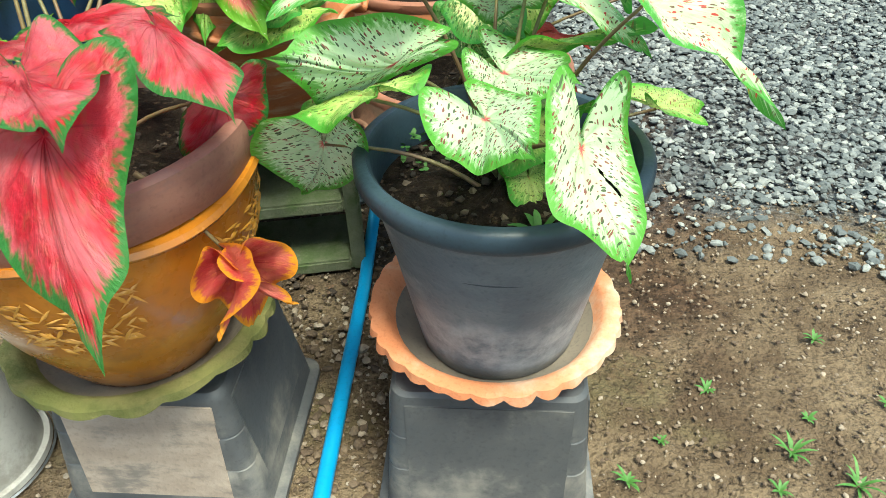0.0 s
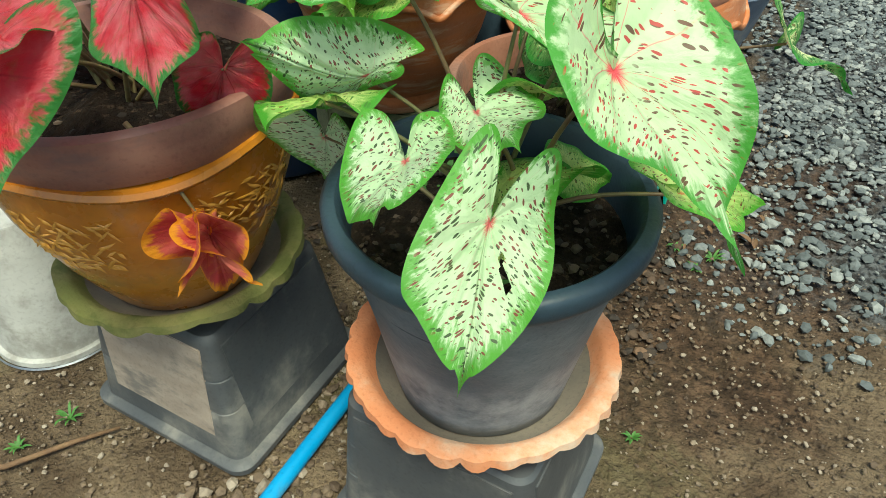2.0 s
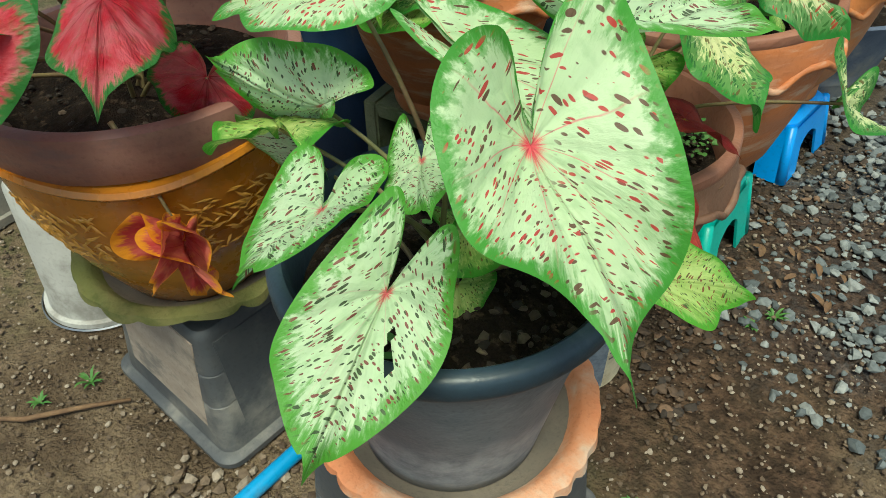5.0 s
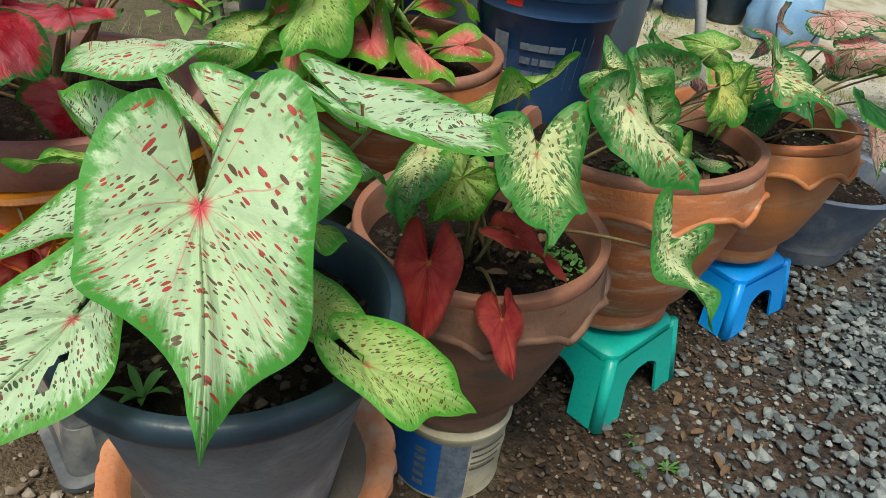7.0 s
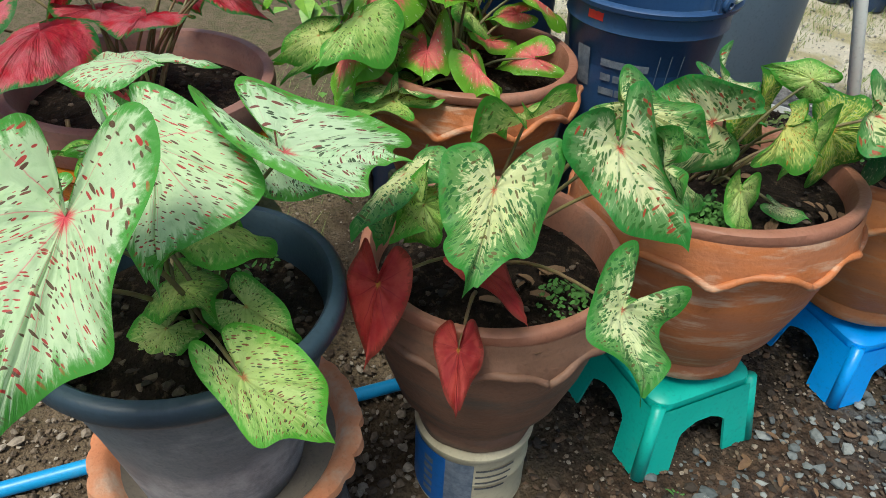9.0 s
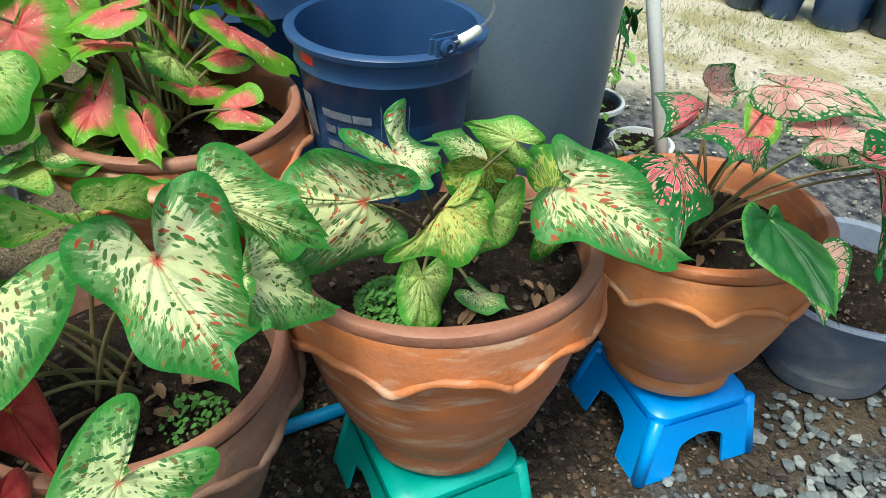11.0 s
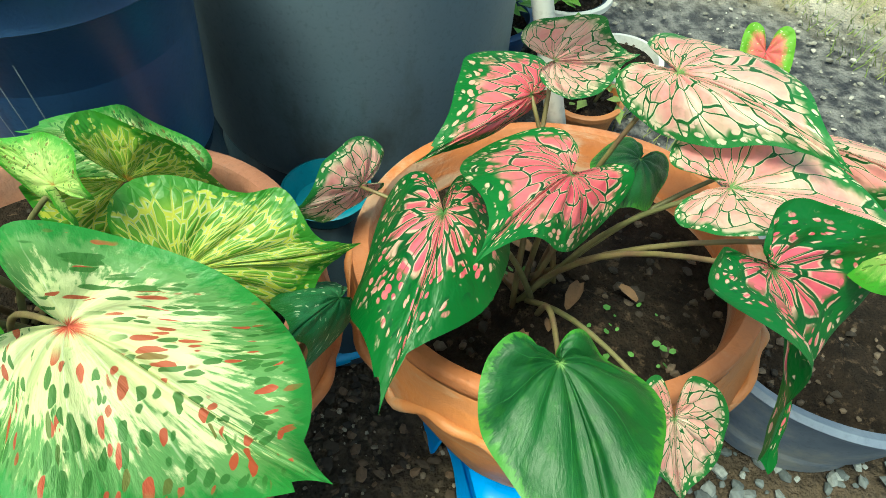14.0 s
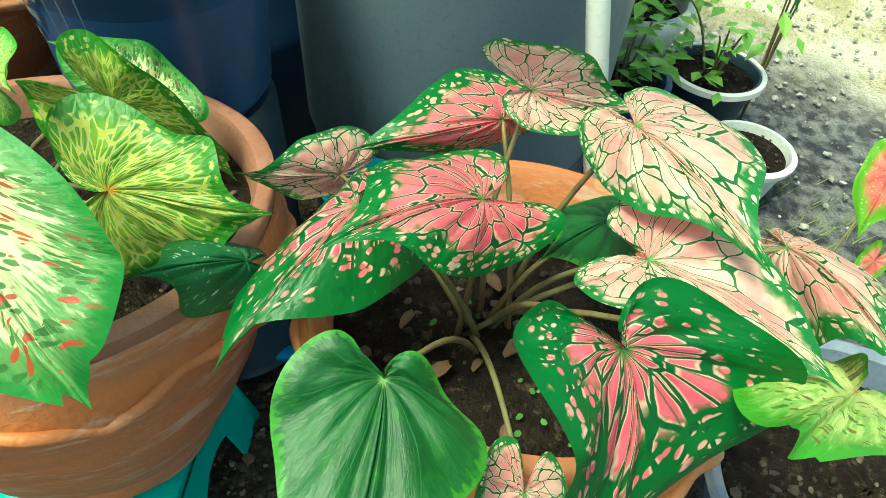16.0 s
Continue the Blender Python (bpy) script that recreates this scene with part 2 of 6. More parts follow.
GREEN, LIME = (0.045, 0.21, 0.03), (0.16, 0.42, 0.04)
BLADES = {
    "spot": leaf_material("white_speckled_leaf", (0.60, 0.74, 0.49), (0.52, 0.70, 0.42), (0.10, 0.34, 0.04), 0.09, spots=0.58, spot_a=(0.035, 0.06, 0.02), spot_b=(0.20, 0.03, 0.03), vein=(0.62, 0.55, 0.42), vein_width=0.014, heart=(0.62, 0.05, 0.08), heart_size=0.11, feather=0.75, margin=(1.1, -0.86), cells=(23.0, 50.0)),
    "spotbig": leaf_material("white_red_speckled_leaf", (0.61, 0.75, 0.48), (0.55, 0.71, 0.42), (0.08, 0.32, 0.045), 0.07, spots=0.53, spot_a=(0.12, 0.04, 0.025), spot_b=(0.5, 0.02, 0.03), vein=(0.72, 0.24, 0.24), vein_width=0.017, heart=(0.80, 0.03, 0.09), heart_size=0.15, feather=0.6, margin=(1.2, -0.98), cells=(23.0, 52.0)),
    "speck": leaf_material("green_feathered_leaf", (0.74, 0.78, 0.44), (0.66, 0.74, 0.36), (0.05, 0.25, 0.035), 0.10, margin=(0.75, -0.42), spots=0.66, spot_a=(0.03, 0.15, 0.03), spot_b=(0.14, 0.11, 0.03), share=0.75, heart=(0.6, 0.10, 0.05), heart_size=0.09, feather=0.85, vein=(0.76, 0.78, 0.52), vein_width=0.014, cells=(20.0, 38.0), aged=0.4),
    "speckred": leaf_material("cream_green_red_flecked_leaf", (0.76, 0.77, 0.46), (0.70, 0.74, 0.38), (0.04, 0.24, 0.04), 0.09, margin=(0.8, -0.48), spots=0.66, spot_a=(0.05, 0.17, 0.03), spot_b=(0.45, 0.06, 0.03), heart=(0.65, 0.04, 0.03), heart_size=0.12, feather=0.85, vein=(0.74, 0.76, 0.52), vein_width=0.016, cells=(16.0, 32.0), aged=0.3, share=0.7),
    "lime": leaf_material("lime_leaf", (0.56, 0.66, 0.24), (0.42, 0.60, 0.15), (0.08, 0.32, 0.03), 0.14, spots=0.5, spot_a=(0.07, 0.2, 0.03), spot_b=(0.16, 0.14, 0.03), heart=(0.5, 0.25, 0.06), heart_size=0.08, feather=0.6, cells=(20.0, 38.0), aged=0.3),
    "limespot": leaf_material("lime_dark_specked_leaf", (0.50, 0.62, 0.22), (0.42, 0.58, 0.16), (0.10, 0.36, 0.03), 0.09, spots=0.55, spot_a=(0.04, 0.07, 0.02), spot_b=(0.22, 0.06, 0.03), heart=(0.5, 0.15, 0.06), heart_size=0.10, feather=0.5, margin=(0.9, -0.6), cells=(24.0, 52.0)),
    "gold": leaf_material("gold_veined_leaf", (0.62, 0.60, 0.16), (0.52, 0.56, 0.16), (0.06, 0.24, 0.02), 0.14, spots=0.55, spot_a=(0.10, 0.22, 0.03), spot_b=(0.42, 0.16, 0.01), heart=(0.55, 0.10, 0.03), heart_size=0.1, feather=0.65, vein=(0.66, 0.62, 0.22), vein_width=0.014, cells=(20.0, 36.0), share=0.65),
    "goldnet": leaf_material("green_gold_netted_leaf", (0.11, 0.27, 0.025), (0.22, 0.37, 0.04), (0.05, 0.22, 0.02), 0.10, net=(0.50, 0.52, 0.07), net_width=0.055, net_cells=(95.0, 5.0), fringe=(0.07, 0.25, 0.03), vein=(0.60, 0.55, 0.10), vein_width=0.016, heart=(0.6, 0.30, 0.05), heart_size=0.12),
    "pink": leaf_material("pink_dark_veined_leaf", (0.76, 0.09, 0.15), (0.74, 0.17, 0.20), (0.015, 0.15, 0.025), 0.15, net=(0.010, 0.085, 0.022), net_width=0.040, fringe=(0.72, 0.58, 0.40), vein=(0.012, 0.11, 0.025), vein_width=0.020, heart=(0.04, 0.2, 0.04), heart_size=0.10),
    "pinkgreen": leaf_material("green_pink_blotched_leaf", (0.76, 0.09, 0.16), (0.74, 0.15, 0.20), (0.012, 0.13, 0.022), 0.40, net=(0.010, 0.095, 0.022), net_width=0.075, fringe=(0.70, 0.50, 0.40), vein=(0.012, 0.11, 0.025), vein_width=0.018, heart=(0.04, 0.2, 0.04), heart_size=0.12),
    "pinkpale": leaf_material("pale_pink_veined_leaf", (0.74, 0.27, 0.27), (0.74, 0.46, 0.40), (0.03, 0.18, 0.04), 0.06, net=(0.016, 0.11, 0.028), net_width=0.032, fringe=(0.70, 0.64, 0.46), vein=(0.02, 0.13, 0.035), vein_width=0.020, heart=(0.10, 0.28, 0.06), heart_size=0.10),
    "pinkdark": leaf_material("dark_green_speckled_leaf", (0.03, 0.16, 0.06), (0.05, 0.20, 0.08), (0.02, 0.13, 0.03), 0.1, spots=0.35, spot_a=(0.5, 0.6, 0.4), spot_b=(0.5, 0.6, 0.4), heart=(0.05, 0.2, 0.05), heart_size=0.1),
    "green": leaf_material("plain_green_leaf", (0.008, 0.062, 0.012), (0.013, 0.090, 0.016), (0.05, 0.2, 0.02), 0.04, vein=(0.05, 0.19, 0.05), vein_width=0.012, heart=(0.2, 0.35, 0.1), heart_size=0.08, rough=0.44, glow=0.15, relief=0.25),
    "red": leaf_material("red_leaf", (0.50, 0.008, 0.028), (0.60, 0.13, 0.16), (0.035, 0.17, 0.03), 0.09, vein=(0.32, 0.006, 0.02), vein_width=0.024, heart=(0.55, 0.02, 0.05), heart_size=0.12, rough=0.34, relief=0.95),
    "coral": leaf_material("pink_centred_green_leaf", (0.80, 0.20, 0.18), (0.70, 0.12, 0.12), (0.16, 0.40, 0.03), 0.42, heart=(0.75, 0.12, 0.14), heart_size=0.2, feather=0.2, spots=0.3, spot_a=(0.6, 0.7, 0.4), spot_b=(0.6, 0.7, 0.4)),
    "dead": leaf_material("withered_red_leaf", (0.32, 0.015, 0.02), (0.44, 0.05, 0.04), (0.22, 0.03, 0.02), 0.1, vein=(0.25, 0.01, 0.02), vein_width=0.03, heart=(0.5, 0.25, 0.03), heart_size=0.1, rough=0.6),
    "dry": leaf_material("withered_orange_edged_leaf", (0.52, 0.05, 0.06), (0.66, 0.18, 0.14), (0.80, 0.33, 0.03), 0.09, vein=(0.40, 0.02, 0.03), vein_width=0.02, heart=(0.5, 0.05, 0.04), heart_size=0.1, rough=0.5),
}
M_BEDLITTER = stone_material("bed_crumb", (0.025, 0.018, 0.014), (0.06, 0.04, 0.028), (0.17, 0.10, 0.06))
M_CLAYRIM = surface("worn_brown_clay_rim", (0.26, 0.105, 0.065), (0.33, 0.15, 0.10), 9, 0.55, 0.3, 150, stain=(0.20, 0.11, 0.085), stain_at=(0.5, 0.68), stain_scale=9)
M_FADED = surface("faded_blue_grey_plastic", (0.075, 0.098, 0.125), (0.12, 0.145, 0.17), 7, 0.5, 0.2, 160, stain=(0.26, 0.28, 0.30), stain_at=(0.52, 0.72), stain_scale=6, streaks=2.0)
M_BLACK = surface("weathered_black_plastic", (0.016, 0.032, 0.050), (0.030, 0.052, 0.074), 6, 0.42, 0.12, 160, stain=(0.14, 0.16, 0.18), stain_at=(0.56, 0.75), stain_scale=4)
M_BUCKET = surface("blue_black_plastic", (0.014, 0.045, 0.125), (0.024, 0.066, 0.165), 5, 0.36, 0.06, 200, stain=(0.07, 0.10, 0.15), stain_at=(0.56, 0.78), stain_scale=9, streaks=0.4)
M_TANK = surface("grey_bin_plastic", (0.105, 0.150, 0.198), (0.142, 0.188, 0.235), 3, 0.40, 0.05, 150, stain=(0.055, 0.07, 0.08), stain_at=(0.56, 0.78), stain_scale=6, streaks=0.5)
M_STAND = surface("dusty_black_planter_plastic", (0.06, 0.064, 0.072), (0.10, 0.10, 0.104), 5, 0.55, 0.1, 140, stain=(0.27, 0.25, 0.22), stain_at=(0.50, 0.70), stain_scale=5)
M_TERRA = surface("terracotta", (0.46, 0.145, 0.045), (0.34, 0.13, 0.065), 6, 0.6, 0.35, 140, stain=(0.50, 0.33, 0.23), stain_at=(0.50, 0.66), stain_scale=8, streaks=5.0)
M_TERRAO = surface("orange_terracotta", (0.54, 0.185, 0.05), (0.42, 0.165, 0.07), 6, 0.55, 0.3, 140, stain=(0.44, 0.28, 0.18), stain_at=(0.53, 0.70), stain_scale=7, streaks=4.0)
M_TERRAB = surface("brown_terracotta", (0.16, 0.08, 0.05), (0.22, 0.11, 0.07), 6, 0.65, 0.35, 140, stain=(0.09, 0.075, 0.06), stain_at=(0.48, 0.68), stain_scale=7, streaks=4.0)


def dust_band(m, z0, z1, z2, z3, col):
    """A band of dried dust that splashed up round a pot, between heights z0 and z3, with a ragged edge."""
    nt, lk = m.node_tree.nodes, m.node_tree.links
    sock = nt["Principled BSDF"].inputs["Base Color"]
    was = sock.links[0].from_socket
    sep = nt.new("ShaderNodeSeparateXYZ")
    co = nt.new("ShaderNodeTexCoord").outputs["Object"]
    lk.new(co, sep.inputs[0])
    z = math_node(m, "ADD", sep.outputs["Z"], math_node(m, "MULTIPLY", math_node(m, "SUBTRACT", noise_tex(m, 9, 5, co), 0.5), 0.07))
    band = math_node(m, "MULTIPLY", step(m, z, z0, z1), step(m, z, z3, z2))
    band = math_node(m, "MULTIPLY", band, step(m, noise_tex(m, 30, 6, co, 0.7), 0.25, 0.7))
    lk.new(mix(m, math_node(m, "MULTIPLY", band, 0.8), was, col), sock)


dust_band(M_FADED, 0.01, 0.05, 0.09, 0.15, (0.33, 0.35, 0.38))
M_SAUCER = surface("pale_terracotta", (0.62, 0.21, 0.09), (0.66, 0.30, 0.16), 9, 0.8, 0.3, 180, stain=(0.60, 0.48, 0.38), stain_at=(0.5, 0.72), stain_scale=9)
M_SAUCERIN = surface("damp_saucer_floor", (0.16, 0.14, 0.12), (0.24, 0.20, 0.16), 9, 0.8, 0.25, 160)
M_MOSS = surface("mossy_clay", (0.15, 0.16, 0.04), (0.21, 0.19, 0.07), 11, 0.85, 0.4, 150, stain=(0.08, 0.10, 0.02), stain_at=(0.48, 0.66), stain_scale=13)
M_GLAZE = surface("amber_glaze", (0.40, 0.135, 0.012), (0.50, 0.19, 0.02), 8, 0.28, 0.1, 90, stain=(0.26, 0.09, 0.02), stain_at=(0.5, 0.72), stain_scale=8, coat=0.4)
M_GLAZERIM = surface("bare_clay_rim", (0.22, 0.10, 0.08), (0.28, 0.14, 0.11), 10, 0.55, 0.2, 140, stain=(0.16, 0.10, 0.10), stain_at=(0.5, 0.7), stain_scale=7, streaks=3.0)
M_RELIEF = surface("gold_relief_glaze", (0.58, 0.27, 0.04), (0.64, 0.33, 0.08), 20, 0.3, 0.1, 120, coat=0.4)
M_DUST = surface("dust_caked_plastic", (0.30, 0.235, 0.19), (0.41, 0.33, 0.27), 8, 0.8, 0.3, 150, stain=(0.15, 0.135, 0.125), stain_at=(0.5, 0.66), stain_scale=6, streaks=2.5)
M_SOIL = surface("potting_soil", (0.012, 0.008, 0.006), (0.03, 0.020, 0.014), 40, 0.95, 1.0, 260, stain=(0.09, 0.06, 0.04), stain_at=(0.55, 0.65), stain_scale=70, spec=0.15, bump_depth=0.01)
M_GREENPL = surface("teal_green_plastic", (0.015, 0.40, 0.32), (0.022, 0.46, 0.37), 4, 0.38, 0.04, 120, stain=(0.10, 0.34, 0.28), stain_at=(0.6, 0.8))
M_BLUEPL = surface("bright_blue_plastic", (0.008, 0.27, 0.82), (0.012, 0.32, 0.88), 4, 0.36, 0.04, 120, stain=(0.06, 0.28, 0.60), stain_at=(0.62, 0.8))
M_PIPE = surface("blue_pvc", (0.01, 0.25, 0.55), (0.015, 0.30, 0.62), 5, 0.35, 0.04, 150, stain=(0.12, 0.25, 0.35), stain_at=(0.58, 0.75))
M_WHITEPVC = surface("white_pvc", (0.72, 0.71, 0.66), (0.78, 0.77, 0.73), 4, 0.4, 0.05, 120, stain=(0.50, 0.46, 0.38), stain_at=(0.6, 0.8))
M_CREAM = surface("cream_tin_paint", (0.55, 0.48, 0.33), (0.62, 0.55, 0.40), 8, 0.5, 0.1, 120, stain=(0.35, 0.27, 0.17), stain_at=(0.5, 0.7), stain_scale=12)
M_LABEL = surface("blue_label_print", (0.01, 0.11, 0.38), (0.015, 0.13, 0.44), 8, 0.45, 0.05, 120)
M_PAIL = surface("scuffed_white_plastic", (0.36, 0.35, 0.335), (0.46, 0.45, 0.43), 6, 0.6, 0.1, 130, stain=(0.20, 0.185, 0.165), stain_at=(0.46, 0.66), stain_scale=7)
M_GREYPOT = surface("dusty_grey_plastic", (0.12, 0.112, 0.10), (0.18, 0.168, 0.15), 6, 0.7, 0.15, 130, stain=(0.26, 0.23, 0.19), stain_at=(0.5, 0.7), stain_scale=5)
M_RED = surface("red_sticker", (0.65, 0.03, 0.03), (0.7, 0.05, 0.04), 10, 0.4, 0.02, 100)
M_PALE = surface("worn_white_print", (0.10, 0.13, 0.18), (0.20, 0.23, 0.28), 60, 0.5, 0.02, 300)
M_METAL = surface("dull_wire", (0.22, 0.23, 0.25), (0.3, 0.31, 0.33), 20, 0.4, 0.05, 200, metal=0.8)
M_STEM = surface("brown_green_petiole", (0.14, 0.085, 0.05), (0.18, 0.15, 0.06), 30, 0.5, 0.1, 200)
M_STEMG = surface("pale_green_petiole", (0.115, 0.115, 0.048), (0.18, 0.155, 0.07), 30, 0.5, 0.1, 200)
M_CONCRETE = surface("mossy_concrete", (0.10, 0.12, 0.07), (0.16, 0.17, 0.11), 12, 0.9, 0.6, 200, stain=(0.06, 0.10, 0.03), stain_at=(0.45, 0.65), stain_scale=9)
M_BARK = surface("grey_bark", (0.10, 0.085, 0.07), (0.17, 0.145, 0.12), 25, 0.9, 0.8, 120, bump_depth=0.01)
M_WEED = surface("weed_green", (0.05, 0.15, 0.025), (0.08, 0.20, 0.04), 30, 0.6, 0.1, 200)
M_SHRUB = surface("shrub_leaf", (0.10, 0.26, 0.03), (0.20, 0.36, 0.05), 20, 0.45, 0.1, 150)
M_GRASS = surface("dry_grass", (0.15, 0.23, 0.05), (0.27, 0.30, 0.10), 10, 0.7, 0.1, 150)
M_LITTER = surface("dry_leaf_litter", (0.12, 0.065, 0.035), (0.21, 0.125, 0.065), 30, 0.85, 0.3, 200)
M_GRAVEL = stone_material("gravel_stone", (0.075, 0.086, 0.09), (0.14, 0.155, 0.16), (0.29, 0.30, 0.29))
M_PEBBLE = stone_material("dirt_pebble", (0.07, 0.045, 0.03), (0.17, 0.12, 0.08), (0.36, 0.30, 0.24))
M_YARD = stone_material("pale_yard_stone", (0.16, 0.15, 0.13), (0.30, 0.28, 0.24), (0.48, 0.45, 0.40))
M_CRUMB = stone_material("soil_crumb", (0.012, 0.008, 0.006), (0.032, 0.021, 0.014), (0.12, 0.085, 0.06))


def ground_material():
    """Brown dirt that turns to grey grit where the gravel lies, painted shade under the row, dark wet mud behind it,
    and dry sand farther off, its pale colour standing in for sunlight.
    """
    m, nt, lk = material("dirt_ground")
    bsdf = nt["Principled BSDF"]
    co = nt.new("ShaderNodeTexCoord").outputs["Object"]
    sep = nt.new("ShaderNodeSeparateXYZ")
    lk.new(co, sep.inputs[0])
    x, y = sep.outputs["X"], sep.outputs["Y"]
    wob = math_node(m, "MULTIPLY", math_node(m, "SUBTRACT", noise_tex(m, 3.5, 5, co), 0.5), 0.7)
    c = mix(m, step(m, noise_tex(m, 5, 7, co), 0.35, 0.65), (0.092, 0.062, 0.039), (0.205, 0.150, 0.098))
    c = mix(m, math_node(m, "MULTIPLY", step(m, noise_tex(m, 2.2, 6, co), 0.52, 0.66), 0.5), c, (0.17, 0.155, 0.075))
    c = mix(m, math_node(m, "MULTIPLY", step(m, noise_tex(m, 90, 4, co), 0.5, 0.7), 0.65), c, (0.055, 0.036, 0.024))
    grit = math_node(m, "MULTIPLY", step(m, math_node(m, "ADD", x, wob), 0.48, 0.64), step(m, math_node(m, "ADD", y, wob), 1.80, 2.0))
    c = mix(m, grit, c, mix(m, step(m, noise_tex(m, 60, 4, co), 0.4, 0.6), (0.036, 0.035, 0.036), (0.12, 0.124, 0.13)))
    # shade under the pots and stools, put into the dirt colour
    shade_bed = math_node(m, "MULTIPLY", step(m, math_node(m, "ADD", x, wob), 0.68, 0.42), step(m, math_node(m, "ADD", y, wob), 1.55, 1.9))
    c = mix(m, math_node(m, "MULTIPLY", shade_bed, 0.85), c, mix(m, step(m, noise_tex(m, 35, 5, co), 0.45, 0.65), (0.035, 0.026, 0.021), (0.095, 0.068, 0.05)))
    mud = math_node(m, "MULTIPLY", step(m, math_node(m, "ADD", y, wob), 2.85, 3.1), step(m, math_node(m, "ADD", x, wob), 0.5, 0.2))
    c = mix(m, mud, c, mix(m, step(m, noise_tex(m, 24, 8, co), 0.38, 0.64), (0.036, 0.036, 0.044), (0.20, 0.19, 0.185)))
    # dry sand, paler than its own tone to carry the sunlight farther off
    sand = math_node(m, "MULTIPLY", step(m, math_node(m, "ADD", math_node(m, "SUBTRACT", math_node(m, "MULTIPLY", y, 0.8), x), wob), 3.5, 4.2), step(m, math_node(m, "ADD", y, wob), 2.3, 3.0))
    c = mix(m, sand, c, mix(m, step(m, noise_tex(m, 4, 7, co), 0.42, 0.62), (0.60, 0.53, 0.42), (0.40, 0.34, 0.19)))
    straw = math_node(m, "MULTIPLY", step(m, math_node(m, "ADD", x, wob), -0.35, -0.75), step(m, y, 2.6, 2.0))
    c = mix(m, math_node(m, "MULTIPLY", straw, 0.8), c, mix(m, step(m, noise_tex(m, 22, 6, co), 0.42, 0.62), (0.17, 0.125, 0.08), (0.11, 0.10, 0.05)))
    damp = math_node(m, "MULTIPLY", math_node(m, "MULTIPLY", step(m, math_node(m, "ADD", x, wob), 0.40, 0.55), step(m, math_node(m, "ADD", x, wob), 1.05, 0.8)), math_node(m, "MULTIPLY", step(m, math_node(m, "ADD", y, wob), 1.35, 1.55), step(m, math_node(m, "ADD", y, wob), 2.65, 2.35)))
    c = mix(m, math_node(m, "MULTIPLY", damp, 0.8), c, mix(m, step(m, noise_tex(m, 40, 6, co), 0.4, 0.62), (0.036, 0.020, 0.013), (0.105, 0.060, 0.038)))
    lk.new(c, bsdf.inputs["Base Color"])
    bsdf.inputs["Specular IOR Level"].default_value = 0.22
    rr = math_node(m, "SUBTRACT", 0.95, math_node(m, "MULTIPLY", mud, 0.35))
    lk.new(rr, bsdf.inputs["Roughness"])
    b = nt.new("ShaderNodeBump")
    b.inputs["Strength"].default_value, b.inputs["Distance"].default_value = 1.0, 0.018
    lk.new(math_node(m, "ADD", noise_tex(m, 110, 4, co), math_node(m, "MULTIPLY", noise_tex(m, 30, 5, co), 1.6)), b.inputs["Height"])
    lk.new(b.outputs["Normal"], bsdf.inputs["Normal"])
    return m


# ---- builders ----
def mesh_from(verts, faces, name="mesh", smooth=True):
    me = bpy.data.meshes.new(name)
    me.from_pydata([tuple(v) for v in verts], [], faces)
    me.update()
    if smooth:
        me.shade_smooth()
    return me


def put(name, me, mat, parent=None, label=""):
    """Links a mesh as one object, as a part under parent where one is given."""
    ob = new(name, me)
    if mat and not me.materials:
        me.materials.append(mat)
    if parent:
        ob.parent = parent
    if label:
        ob["label"] = label
    return ob


def thing(name, x, y, z, label, category, group="", rz=0.0):
    ob = new(name)
    ob.empty_display_size = 0.05
    ob.matrix_world = pose(x, y, z, 0, 0, rz)
    return tagged(ob, label, category, group)


def lathe(profile, n=64, wave=None, name="lathe", close=True):
    """A turned body from (radius, height) pairs; wave(angle, i) -> (dr, dz) shifts ring i."""
    verts, faces = [], []
    for i, (r, z) in enumerate(profile):
        for k in range(n):
            a = 2 * math.pi * k / n
            dr, dz = wave(a, i) if wave else (0, 0)
            verts.append(((r + dr) * math.cos(a), (r + dr) * math.sin(a), z + dz))
    for i in range(len(profile) - 1):
        for k in range(n):
            faces.append((i * n + k, i * n + (k + 1) % n, (i + 1) * n + (k + 1) % n, (i + 1) * n + k))
    if close:
        faces.append(tuple(range(n - 1, -1, -1)))
        faces.append(tuple((len(profile) - 1) * n + k for k in range(n)))
    me = mesh_from(verts, faces, name)
    me.set_sharp_from_angle(angle=radians(50))
    return me


def square_ring(half, corner, z, per=6):
    """One ring of a square with rounded corners."""
    pts = []
    corner = min(corner, half * 0.98)
    for q, (sx, sy) in enumerate(((1, 1), (-1, 1), (-1, -1), (1, -1))):
        for k in range(per + 1):
            a = math.pi / 2 * (q + k / per)
            pts.append((sx * (half - corner) + corner * math.cos(a), sy * (half - corner) + corner * math.sin(a), z))
    return pts


def square_body(profile, name="square_body", per=6):
    """A body of square rings from (half width, corner radius, height)."""
    verts, faces = [], []
    for half, corner, z in profile:
        verts += square_ring(half, corner, z, per)
    n = 4 * (per + 1)
    for i in range(len(profile) - 1):
        for k in range(n):
            faces.append((i * n + k, i * n + (k + 1) % n, (i + 1) * n + (k + 1) % n, (i + 1) * n + k))
    faces.append(tuple(range(n - 1, -1, -1)))
    faces.append(tuple((len(profile) - 1) * n + k for k in range(n)))
    me = mesh_from(verts, faces, name)
    me.set_sharp_from_angle(angle=radians(35))
    return me


